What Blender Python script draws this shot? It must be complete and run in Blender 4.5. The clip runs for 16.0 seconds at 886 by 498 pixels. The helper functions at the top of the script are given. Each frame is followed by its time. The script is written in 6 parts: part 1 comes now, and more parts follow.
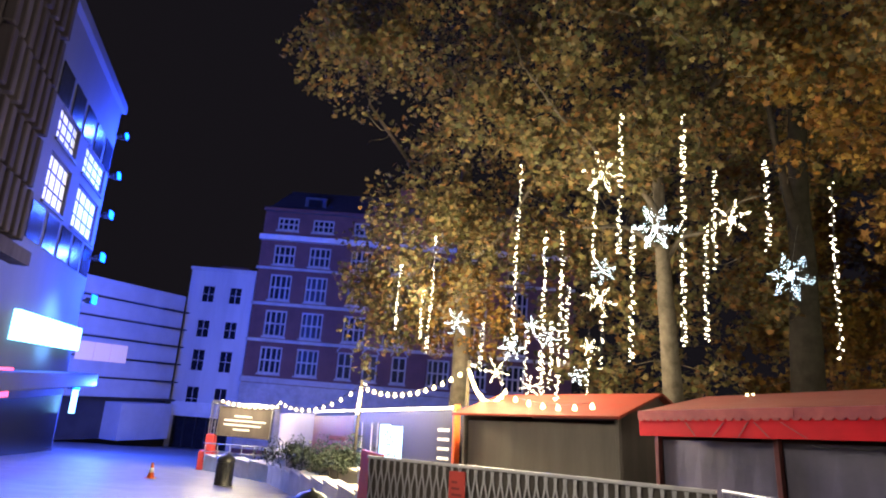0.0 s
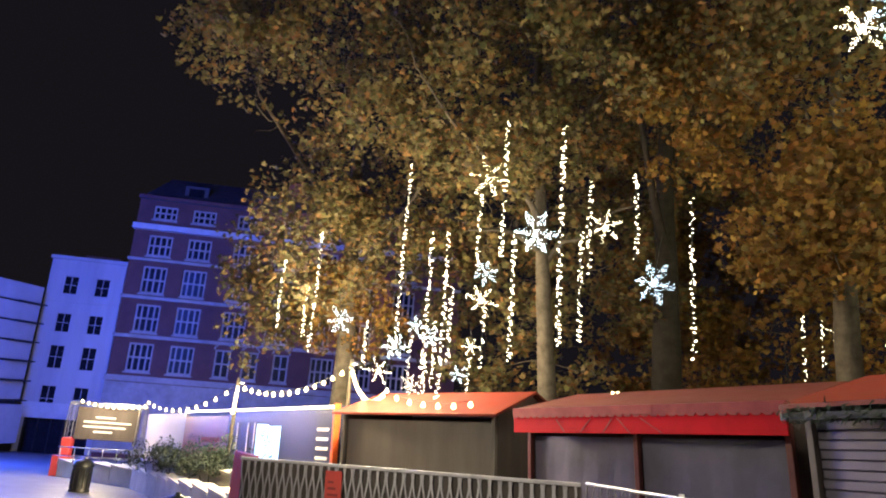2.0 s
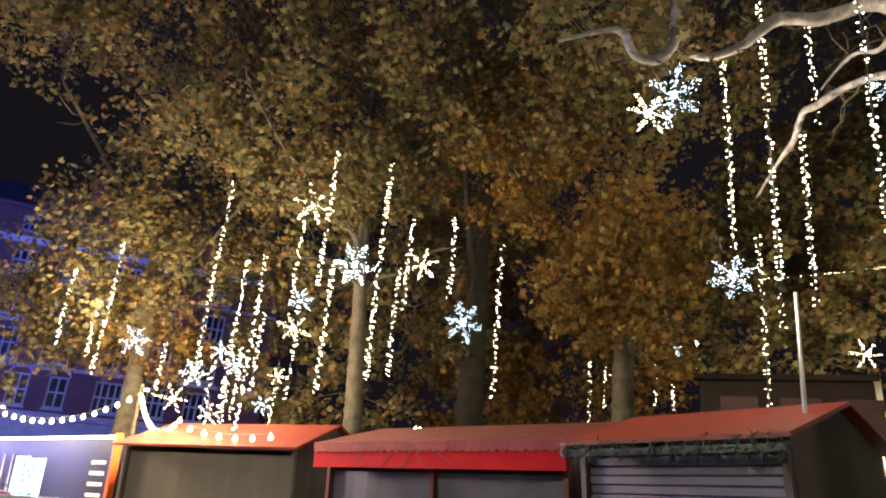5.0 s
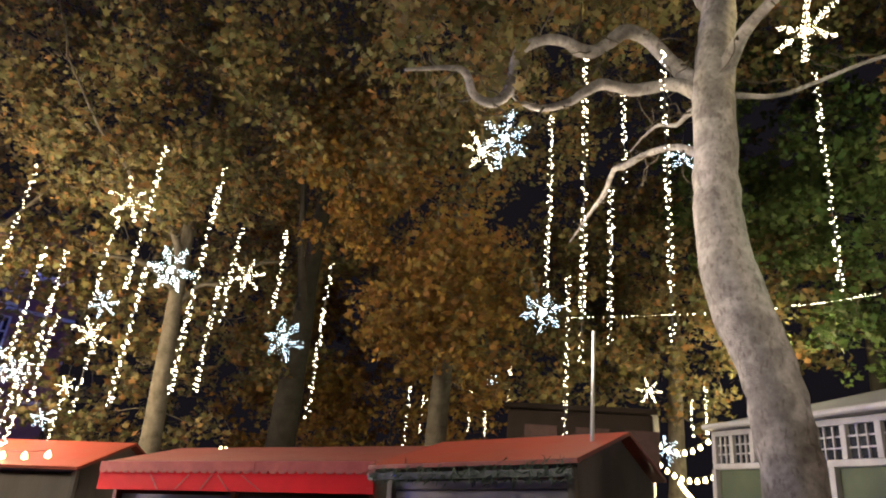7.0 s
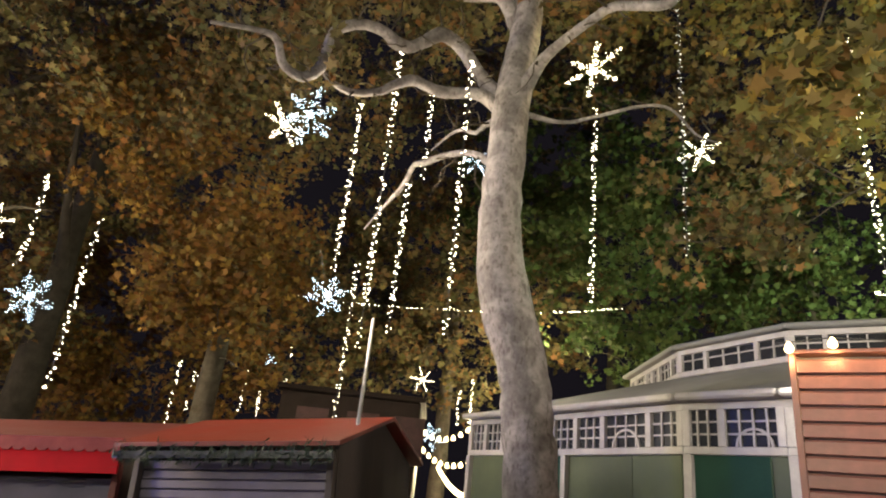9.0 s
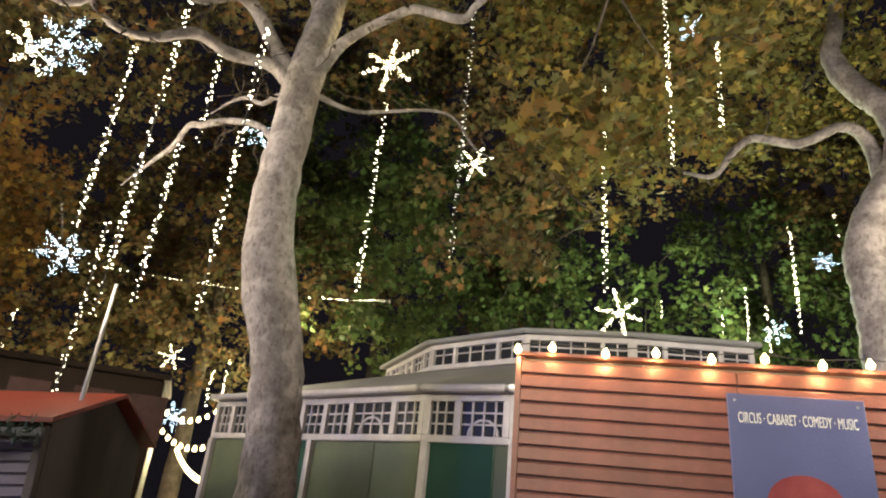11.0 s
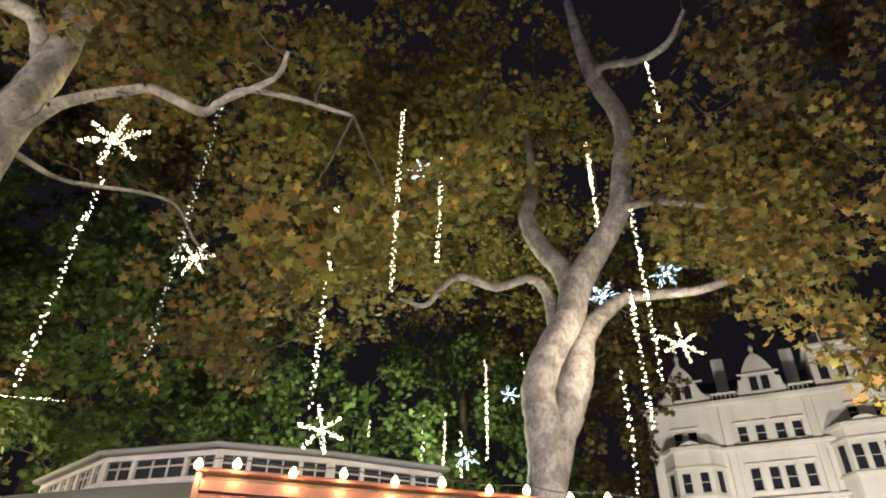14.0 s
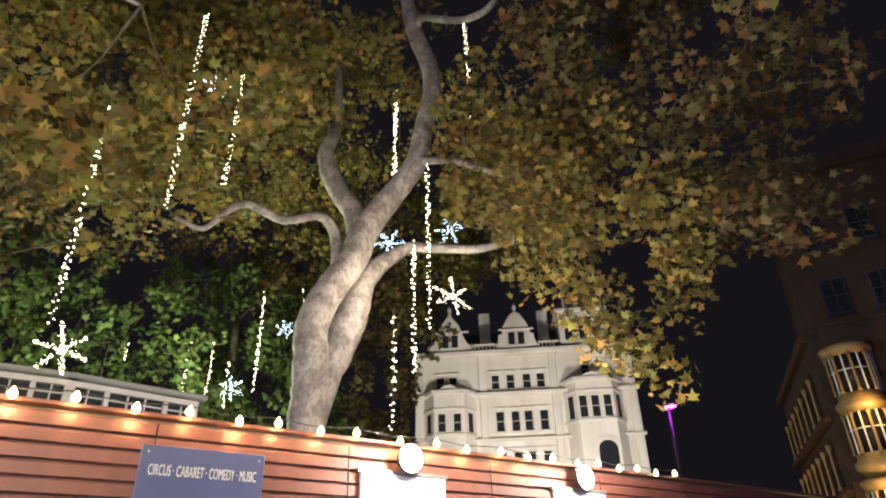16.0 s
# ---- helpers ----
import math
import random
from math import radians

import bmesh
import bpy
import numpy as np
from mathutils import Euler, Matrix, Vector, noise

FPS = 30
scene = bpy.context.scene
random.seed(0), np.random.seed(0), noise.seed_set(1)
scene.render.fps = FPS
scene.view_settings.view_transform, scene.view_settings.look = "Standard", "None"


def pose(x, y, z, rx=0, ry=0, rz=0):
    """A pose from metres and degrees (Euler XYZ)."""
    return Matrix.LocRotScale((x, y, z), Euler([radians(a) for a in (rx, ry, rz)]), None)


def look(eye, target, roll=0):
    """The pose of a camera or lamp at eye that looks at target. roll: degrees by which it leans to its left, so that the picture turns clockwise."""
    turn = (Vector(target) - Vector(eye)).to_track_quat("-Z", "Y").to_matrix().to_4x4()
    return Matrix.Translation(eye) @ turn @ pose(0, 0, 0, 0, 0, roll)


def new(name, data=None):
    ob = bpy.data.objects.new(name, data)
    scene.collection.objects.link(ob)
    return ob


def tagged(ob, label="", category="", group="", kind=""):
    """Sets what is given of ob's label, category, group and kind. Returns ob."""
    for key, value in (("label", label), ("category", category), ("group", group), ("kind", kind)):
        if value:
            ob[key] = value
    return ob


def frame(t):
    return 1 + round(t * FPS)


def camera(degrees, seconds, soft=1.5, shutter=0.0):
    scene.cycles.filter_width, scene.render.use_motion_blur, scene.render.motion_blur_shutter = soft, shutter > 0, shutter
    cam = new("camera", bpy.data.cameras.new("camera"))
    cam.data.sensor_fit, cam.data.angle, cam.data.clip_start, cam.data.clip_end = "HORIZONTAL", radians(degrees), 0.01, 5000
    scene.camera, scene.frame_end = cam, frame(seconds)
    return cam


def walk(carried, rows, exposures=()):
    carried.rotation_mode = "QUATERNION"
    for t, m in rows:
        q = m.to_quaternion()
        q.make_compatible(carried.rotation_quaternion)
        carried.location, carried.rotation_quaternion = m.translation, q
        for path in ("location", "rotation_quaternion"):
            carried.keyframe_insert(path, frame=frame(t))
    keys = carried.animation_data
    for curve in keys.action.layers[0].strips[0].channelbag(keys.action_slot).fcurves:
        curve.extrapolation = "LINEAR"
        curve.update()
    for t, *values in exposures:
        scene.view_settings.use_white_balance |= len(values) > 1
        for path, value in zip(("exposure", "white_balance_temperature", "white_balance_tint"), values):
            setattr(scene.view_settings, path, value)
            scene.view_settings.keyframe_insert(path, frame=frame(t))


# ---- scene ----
# Camera: a person turning on the spot, the phone held at arm's length.
cam = camera(69.5, 16.0, soft=2.0)
EYE, ARM = 1.7, 0.377
ROWS = [
    (0, 0.00, 12.83, 4.68),
    (0.5, -2.50, 13.16, 4.55),
    (1, -5.22, 13.23, 4.43),
    (1.5, -7.55, 13.45, 4.45),
    (2, -10.14, 13.53, 4.46),
    (2.5, -12.28, 13.72, 4.42),
    (3, -14.93, 14.38, 4.43),
    (3.5, -17.67, 15.56, 4.87),
    (6, -33.14, 19.22, 5.97),
    (6.5, -37.31, 20.29, 6.29),
    (7, -41.28, 21.08, 5.92),
    (7.5, -45.70, 21.50, 6.18),
    (8, -49.58, 21.55, 5.59),
    (8.5, -54.18, 21.24, 5.92),
    (9, -60.43, 21.62, 6.19),
    (9.5, -66.62, 22.22, 6.11),
    (12, -88.86, 25.95, 4.32),
    (12.5, -92.95, 29.51, 2.75),
    (13, -98.24, 33.08, 2.91),
    (13.5, -103.30, 34.52, 2.03),
    (14, -107.68, 34.05, 1.13),
    (14.5, -112.99, 33.03, 0.51),
    (15, -118.23, 31.68, -0.24),
    (15.5, -124.04, 30.01, -0.40),
    (16, -128.85, 28.60, -1.64),
]


def eye_pose(yaw, pitch, roll):
    a = radians(yaw)
    return pose(-ARM * math.sin(a), ARM * math.cos(a), EYE, 0, 0, yaw) @ pose(0, 0, 0, 90 + pitch) @ pose(0, 0, 0, 0, 0, roll)


walk(cam, [(t, eye_pose(yaw, pitch, roll)) for t, yaw, pitch, roll in ROWS])

# ---- world and large lights ----
world = bpy.data.worlds.new("night")
world.use_nodes = True
world.node_tree.nodes["Background"].inputs[0].default_value = (0.32, 0.27, 0.36, 1)
world.node_tree.nodes["Background"].inputs[1].default_value = 0.015
scene.world = world
scene.view_settings.exposure = 0.72


def lamp(name, kind, m, energy, colour, size=0.15, spread=None):
    data = bpy.data.lights.new(name, kind)
    data.energy, data.color = energy, colour
    if kind == "AREA":
        data.shape, data.size = "DISK", size
    else:
        data.shadow_soft_size = size
    if kind == "SPOT":
        data.spot_size, data.spot_blend = radians(spread or 100), 0.6
    ob = new(name, data)
    ob.matrix_world = m
    return ob


WARM, COLD, BLUE = (1.0, 0.8, 0.46), (0.75, 0.88, 1.0), (0.03, 0.09, 1.0)
# unseen fill lamps, added to light the trees, stalls and far paving
lamp("unseen_fill", "SPOT", look((-7, 7, 6.0), (8, 9.5, 7.5)), 2200, (1.0, 0.93, 0.7), 0.4, 118)
lamp("unseen_fill", "SPOT", look((-4.0, 1, 4.5), (9, -3.0, 9.5)), 2700, (1.0, 0.9, 0.62), 0.4, 84)
lamp("unseen_fill", "POINT", pose(-11, 30, 6.0), 1500, (0.68, 0.63, 1.0), 0.4)
# cluster of festoon bulbs at the mast beside the first stall
lamp("festoon_glow", "POINT", pose(1.2, 16.0, 3.2), 2200, WARM, 0.3)
lamp("festoon_glow", "POINT", pose(-1.9, 18.9, 2.1), 1300, WARM, 0.3)
lamp("festoon_glow", "POINT", pose(-8.6, 29.6, 0.9), 600, WARM, 0.3)
# strings of lights hanging in the crowns
lamp("string_glow", "POINT", pose(2.2, 15.2, 4.0), 520, (1.0, 0.91, 0.64), 0.6)
lamp("string_glow", "POINT", pose(4.0, 12.2, 4.8), 560, (1.0, 0.91, 0.64), 0.6)
lamp("string_glow", "POINT", pose(-0.6, 19.6, 4.6), 420, (1.0, 0.91, 0.64), 0.6)
lamp("string_glow", "POINT", pose(7.0, 5.8, 5.6), 420, (1.0, 0.85, 0.6), 0.6)
lamp("string_glow", "POINT", pose(10.2, -7.2, 7.4), 260, (1.0, 0.85, 0.6), 0.6)
lamp("alley_glow", "POINT", pose(16.9, 8.8, 2.6), 1300, WARM, 0.3)
lamp("alley_glow", "POINT", pose(21.5, 8.0, 6.5), 1500, (1.0, 0.88, 0.5), 0.5)
lamp("star_glow", "POINT", pose(8.9, 2.55, 8.7), 60, (1.0, 0.75, 0.3), 0.2)
lamp("garden_glow", "POINT", pose(19.0, -5.0, 6.5), 4200, (0.9, 1.0, 0.62), 0.5)

# ---- materials ----


def material(name, colour, rough=0.7, metal=0.0, second=None, scale=3.0, bump=0.15, fine=40.0, island=None, obj=None, streak=False, spec=0.5, coat=0.0):
    m = bpy.data.materials.new(name)
    m.use_nodes = True
    nt = m.node_tree
    b = nt.nodes["Principled BSDF"]
    b.inputs["Roughness"].default_value, b.inputs["Metallic"].default_value = rough, metal
    b.inputs["Specular IOR Level"].default_value = spec
    b.inputs["Coat Weight"].default_value = coat
    co = nt.nodes.new("ShaderNodeTexCoord")
    mp = nt.nodes.new("ShaderNodeMapping")
    mp.inputs["Scale"].default_value = (scale, scale, scale * (0.12 if streak else 1))
    nt.links.new(co.outputs["Object"], mp.inputs[0])
    big = nt.nodes.new("ShaderNodeTexNoise")
    big.inputs["Scale"].default_value, big.inputs["Detail"].default_value, big.inputs["Roughness"].default_value = 1.0, 6, 0.65
    nt.links.new(mp.outputs[0], big.inputs["Vector"])
    small = nt.nodes.new("ShaderNodeTexNoise")
    small.inputs["Scale"].default_value, small.inputs["Detail"].default_value = fine, 3
    nt.links.new(co.outputs["Object"], small.inputs["Vector"])
    ramp = nt.nodes.new("ShaderNodeValToRGB")
    second = second or tuple(c * 0.6 for c in colour)
    ramp.color_ramp.elements[0].position, ramp.color_ramp.elements[1].position = 0.35, 0.66
    ramp.color_ramp.elements[0].color, ramp.color_ramp.elements[1].color = (*second, 1), (*colour, 1)
    nt.links.new(big.outputs[0], ramp.inputs[0])
    out = ramp.outputs[0]
    if island or obj:
        if island:
            src = nt.nodes.new("ShaderNodeNewGeometry").outputs["Random Per Island"]
            stops = island
        else:
            src = nt.nodes.new("ShaderNodeObjectInfo").outputs["Random"]
            stops = obj
        r2 = nt.nodes.new("ShaderNodeValToRGB")
        while len(r2.color_ramp.elements) < len(stops):
            r2.color_ramp.elements.new(0.5)
        for n, c in enumerate(stops):
            r2.color_ramp.elements[n].position = n / max(1, len(stops) - 1)
            r2.color_ramp.elements[n].color = (*c, 1)
        nt.links.new(src, r2.inputs[0])
        mix = nt.nodes.new("ShaderNodeMix")
        mix.data_type, mix.blend_type = "RGBA", "MULTIPLY"
        mix.inputs[0].default_value = 1.0
        nt.links.new(out, mix.inputs[6])
        nt.links.new(r2.outputs[0], mix.inputs[7])
        out = mix.outputs[2]
    nt.links.new(out, b.inputs["Base Color"])
    if bump:
        bp = nt.nodes.new("ShaderNodeBump")
        bp.inputs["Strength"].default_value, bp.inputs["Distance"].default_value = bump, 0.02
        nt.links.new(small.outputs[0], bp.inputs["Height"])
        nt.links.new(bp.outputs[0], b.inputs["Normal"])
        rr = nt.nodes.new("ShaderNodeMapRange")
        rr.inputs[3].default_value, rr.inputs[4].default_value = max(0.02, rough - 0.12), min(1, rough + 0.12)
        nt.links.new(big.outputs[0], rr.inputs[0])
        nt.links.new(rr.outputs[0], b.inputs["Roughness"])
    return m


def glow(name, colour, strength):
    m = bpy.data.materials.new(name)
    m.use_nodes = True
    b = m.node_tree.nodes["Principled BSDF"]
    b.inputs["Base Color"].default_value = (*colour, 1)
    b.inputs["Emission Color"].default_value = (*colour, 1)
    b.inputs["Emission Strength"].default_value = strength
    return m


def leafy(name, stops):
    m = material(name, (1, 1, 1), rough=0.75, second=(0.55, 0.5, 0.45), scale=1.3, bump=0, island=stops, spec=0.12)
    b = m.node_tree.nodes["Principled BSDF"]
    mixed = b.inputs["Base Color"].links[0].from_socket
    tr = m.node_tree.nodes.new("ShaderNodeBsdfTranslucent")
    ad = m.node_tree.nodes.new("ShaderNodeMixShader")
    ad.inputs[0].default_value = 0.35
    m.node_tree.links.new(mixed, tr.inputs[0])
    m.node_tree.links.new(b.outputs[0], ad.inputs[1])
    m.node_tree.links.new(tr.outputs[0], ad.inputs[2])
    m.node_tree.links.new(ad.outputs[0], m.node_tree.nodes["Material Output"].inputs[0])
    return m


PAVING = material("paving", (0.24, 0.235, 0.24), 0.5, second=(0.16, 0.155, 0.16), scale=0.9, fine=60, bump=0.25)
# joints between the paving slabs
nt = PAVING.node_tree
slabs = nt.nodes.new("ShaderNodeTexBrick")
slabs.inputs["Scale"].default_value, slabs.inputs["Mortar Size"].default_value = 1.0, 0.008
slabs.inputs["Brick Width"].default_value, slabs.inputs["Row Height"].default_value = 0.9, 0.6
slabs.inputs["Color1"].default_value, slabs.inputs["Color2"].default_value = (1, 1, 1, 1), (0.8, 0.8, 0.82, 1)
slabs.inputs["Mortar"].default_value = (0.3, 0.3, 0.3, 1)
nt.links.new(nt.nodes["Texture Coordinate"].outputs["Object"], slabs.inputs["Vector"])
dim = nt.nodes.new("ShaderNodeMix")
dim.data_type, dim.blend_type = "RGBA", "MULTIPLY"
dim.inputs[0].default_value = 1.0
nt.links.new(nt.nodes["Color Ramp"].outputs[0], dim.inputs[6])
nt.links.new(slabs.outputs[0], dim.inputs[7])
nt.links.new(dim.outputs[2], nt.nodes["Principled BSDF"].inputs["Base Color"])
STONE = material("pale_stone", (0.5, 0.47, 0.42), 0.75, second=(0.36, 0.33, 0.29), scale=1.2)
WHITE = material("white_paint", (0.72, 0.71, 0.69), 0.6, second=(0.55, 0.54, 0.52), scale=0.7, fine=25)
RENDER = material("white_stucco", (0.62, 0.61, 0.6), 0.8, second=(0.45, 0.44, 0.43), scale=0.35, fine=15, streak=True)
CREAM = material("cream_stucco", (0.58, 0.54, 0.48), 0.8, second=(0.42, 0.385, 0.335), scale=0.4, fine=15, streak=True)
BRICK = material("red_brick", (0.19, 0.085, 0.068), 0.85, second=(0.13, 0.058, 0.048), scale=0.6, fine=30, bump=0.4)
BRONZE = material("brown_terracotta", (0.055, 0.031, 0.022), 0.8, second=(0.03, 0.018, 0.013), scale=0.8, fine=20, spec=0.2)
GILT = material("gilded_stone", (0.34, 0.23, 0.1), 0.5, second=(0.22, 0.14, 0.06), scale=0.8, fine=20)
DARKGLASS = material("dark_pane", (0.02, 0.022, 0.028), 0.25, second=(0.012, 0.012, 0.015), bump=0, spec=0.1)
SLATE = material("slate_roof", (0.09, 0.09, 0.1), 0.6, second=(0.05, 0.05, 0.06), scale=2)
LEAD = material("grey_roof_felt", (0.16, 0.16, 0.165), 0.75, second=(0.11, 0.11, 0.115), scale=1.2)
CLAD = material("dark_cladding", (0.06, 0.06, 0.07), 0.6, second=(0.04, 0.04, 0.05), scale=0.5, spec=0.2)
PANEL = material("pale_cladding", (0.55, 0.55, 0.58), 0.45, second=(0.45, 0.45, 0.48), scale=0.5)
GREYBOARD = material("weathered_grey_board", (0.13, 0.115, 0.105), 0.6, second=(0.085, 0.075, 0.07), scale=1.2, streak=True, spec=0.25)
SHEDWOOD = material("dark_stained_board", (0.085, 0.07, 0.066), 0.65, second=(0.05, 0.042, 0.04), scale=1.4, streak=True, spec=0.2)
CINE = material("cinema_render", (0.07, 0.07, 0.11), 0.8, second=(0.05, 0.05, 0.08), scale=0.4, streak=True)
SHUTTER = material("grey_roller_shutter", (0.1, 0.085, 0.12), 0.45, second=(0.065, 0.055, 0.08), scale=1.5, metal=0.3)
REDROOF = material("red_roof_sheet", (0.17, 0.026, 0.016), 0.42, second=(0.1, 0.02, 0.014), scale=1.2, fine=12, spec=0.25)
DULLROOF = material("dull_maroon_roof_sheet", (0.115, 0.03, 0.026), 0.4, second=(0.075, 0.022, 0.02), scale=1.0, fine=12, spec=0.3)
REDCLOTH = material("red_awning_cloth", (0.42, 0.006, 0.012), 0.7, second=(0.3, 0.005, 0.01), scale=1.5, spec=0.1)
SCALLOP = material("pink_scalloped_trim", (0.26, 0.06, 0.06), 0.7, second=(0.18, 0.035, 0.04), scale=2, spec=0.15)
VINYL = material("clear_grey_sheet", (0.085, 0.075, 0.115), 0.5, second=(0.05, 0.044, 0.07), scale=0.9, fine=5, bump=0.12, spec=0.3)
GREENPAINT = material("dark_green_paint", (0.014, 0.048, 0.034), 0.7, second=(0.01, 0.034, 0.024), scale=0.8, spec=0.15)
GREENGLASS = material("green_tinted_sheet", (0.075, 0.09, 0.055), 0.55, second=(0.05, 0.062, 0.04), scale=0.9, bump=0.05, spec=0.2)
CEDAR = material("stained_cedar_board", (0.235, 0.085, 0.066), 0.5, second=(0.14, 0.05, 0.04), scale=2.4, fine=30, obj=((0.75, 0.72, 0.7), (1, 1, 1), (0.9, 0.8, 0.85)))
SIGNBLUE = material("slate_blue_board", (0.07, 0.08, 0.19), 0.5, second=(0.055, 0.065, 0.16), scale=1)
METAL = material("grey_metal", (0.4, 0.4, 0.42), 0.35, metal=0.8, second=(0.3, 0.3, 0.32))
CUTMETAL = material("patterned_fence_metal", (0.42, 0.4, 0.44), 0.5, second=(0.3, 0.285, 0.32), scale=2)
BLACK = material("black_paint", (0.02, 0.02, 0.022), 0.4, second=(0.014, 0.014, 0.015))
REDPAINT = material("red_paint", (0.5, 0.05, 0.04), 0.5, second=(0.38, 0.04, 0.035))
HOARD = material("maroon_hoarding", (0.2, 0.035, 0.05), 0.4, second=(0.14, 0.03, 0.04), scale=0.6)
HOARDPALE = material("pale_hoarding", (0.4, 0.38, 0.48), 0.4, second=(0.3, 0.28, 0.38), scale=0.5)
NAVY = material("navy_hoarding", (0.03, 0.03, 0.07), 0.35, second=(0.02, 0.02, 0.05), scale=0.6)
BARK = material("mottled_plane_bark", (0.215, 0.195, 0.2), 0.9, second=(0.115, 0.103, 0.104), scale=11.0, fine=45, bump=0.8)
# peeling patches and dark flecks on the plane bark
nt = BARK.node_tree
co = nt.nodes["Texture Coordinate"]
patch = nt.nodes.new("ShaderNodeTexNoise")
patch.inputs["Scale"].default_value, patch.inputs["Detail"].default_value = 2.6, 2
nt.links.new(co.outputs["Object"], patch.inputs["Vector"])
pr = nt.nodes.new("ShaderNodeValToRGB")
pr.color_ramp.elements[0].position, pr.color_ramp.elements[1].position = 0.44, 0.56
pr.color_ramp.elements[0].color, pr.color_ramp.elements[1].color = (0.72, 0.7, 0.68, 1), (1.2, 1.18, 1.16, 1)
nt.links.new(patch.outputs[0], pr.inputs[0])
sq = nt.nodes.new("ShaderNodeMapping")
sq.inputs["Scale"].default_value = (17, 17, 8)
nt.links.new(co.outputs["Object"], sq.inputs[0])
fleck = nt.nodes.new("ShaderNodeTexNoise")
fleck.inputs["Scale"].default_value, fleck.inputs["Detail"].default_value = 1.0, 3
nt.links.new(sq.outputs[0], fleck.inputs["Vector"])
fr = nt.nodes.new("ShaderNodeValToRGB")
fr.color_ramp.elements[0].position, fr.color_ramp.elements[1].position = 0.36, 0.43
fr.color_ramp.elements[0].color, fr.color_ramp.elements[1].color = (0.66, 0.63, 0.6, 1), (1, 1, 1, 1)
nt.links.new(fleck.outputs[0], fr.inputs[0])
last = nt.nodes["Color Ramp"].outputs[0]
for layer in (pr, fr):
    mx = nt.nodes.new("ShaderNodeMix")
    mx.data_type, mx.blend_type = "RGBA", "MULTIPLY"
    mx.inputs[0].default_value = 1.0
    nt.links.new(last, mx.inputs[6])
    nt.links.new(layer.outputs[0], mx.inputs[7])
    last = mx.outputs[2]
nt.links.new(last, nt.nodes["Principled BSDF"].inputs["Base Color"])
DARKBARK = material("brown_bark", (0.075, 0.062, 0.05), 0.9, second=(0.035, 0.029, 0.023), scale=4.0, fine=20, bump=0.6, spec=0.06)
DARKSTONE = material("dark_fluted_stone", (0.06, 0.052, 0.07), 0.9, second=(0.025, 0.02, 0.03), scale=1.1, streak=True, spec=0.08)
# bark of the trees out of the light, their shade put into its colour
SHADEBARK = material("shade_darkened_bark", (0.022, 0.019, 0.017), 0.9, second=(0.012, 0.01, 0.009), scale=4, fine=20, bump=0.6, spec=0.04)
WIRE = material("dark_cable", (0.03, 0.03, 0.03), 0.6, bump=0)
ORANGE = material("orange_cone", (0.7, 0.12, 0.02), 0.5, bump=0.05)
HEDGE = material("hedge_leaf", (0.018, 0.03, 0.014), 0.7, second=(0.012, 0.021, 0.009), scale=3, island=((0.6, 0.6, 0.6), (1, 1, 1), (0.8, 1, 0.6)), bump=0)
GARLAND = material("dark_fir_garland", (0.02, 0.04, 0.02), 0.8, second=(0.012, 0.025, 0.012), scale=8, bump=0)
LEAF_BROWN = leafy("rust_leaves", ((0.206, 0.100, 0.021), (0.112, 0.065, 0.021), (0.241, 0.150, 0.032), (0.103, 0.085, 0.032), (0.172, 0.075, 0.021), (0.086, 0.050, 0.021)))
LEAF_MIX = leafy("autumn_plane_leaves", ((0.132, 0.102, 0.043), (0.070, 0.077, 0.037), (0.176, 0.135, 0.061), (0.062, 0.049, 0.030), (0.123, 0.117, 0.043), (0.194, 0.097, 0.037), (0.088, 0.068, 0.037)))
LEAF_GOLD = leafy("golden_green_leaves", ((0.176, 0.153, 0.041), (0.093, 0.102, 0.038), (0.298, 0.214, 0.054), (0.110, 0.092, 0.038), (0.133, 0.122, 0.041), (0.220, 0.122, 0.041), (0.088, 0.092, 0.038), (0.188, 0.173, 0.047)))
LEAF_GREEN = leafy("dark_green_leaves", ((0.05, 0.075, 0.02), (0.035, 0.06, 0.02), (0.07, 0.08, 0.025)))
BULB_WARM = glow("warm_bulb", (1.0, 0.74, 0.36), 6)
BULB_HOT = glow("hot_warm_bulb", (1.0, 0.76, 0.36), 6)
BULB_SOFT = glow("soft_warm_bulb", (1.0, 0.87, 0.58), 10)
BULB_STRIP = glow("white_light_strip", (1.0, 0.86, 0.7), 5)
BULB_COLD = glow("cold_bulb", (0.6, 0.82, 1.0), 7)
# faint emission added to the unlit string so its pale bulbs show
BULB_UNLIT_GLOW = glow("unlit_bulb_glow", (0.9, 0.88, 0.8), 0.85)
FLOOD = glow("flood_lens", (1.0, 0.93, 0.75), 60)
BLUE_LENS = glow("blue_lens", (0.003, 0.08, 1.0), 8)
SCREEN = glow("lit_screen", (0.3, 0.8, 1.0), 3)
MONITOR = glow("monitor_glow", (0.3, 0.6, 1.0), 1.3)
WINDOW_LIT = glow("lit_window", (0.95, 0.92, 0.86), 0.22)
WARM_PANEL = glow("warm_lit_window", (1.0, 0.72, 0.6), 0.16)
PURPLE = glow("purple_lens", (0.8, 0.05, 1.0), 12)
PINK = glow("pink_sign_glow", (1.0, 0.1, 0.2), 1.5)

# ---- building blocks ----


def part(name, bm, mat, parent=None, label=""):
    me = bpy.data.meshes.new(name)
    bm.to_mesh(me)
    bm.free()
    me.materials.append(mat)
    ob = new(name, me)
    ob.parent = parent
    return tagged(ob, label)


def thing(name, m, label, category, group="", kind=""):
    ob = new(name)
    ob.matrix_world = m
    return tagged(ob, label, category, group, kind)


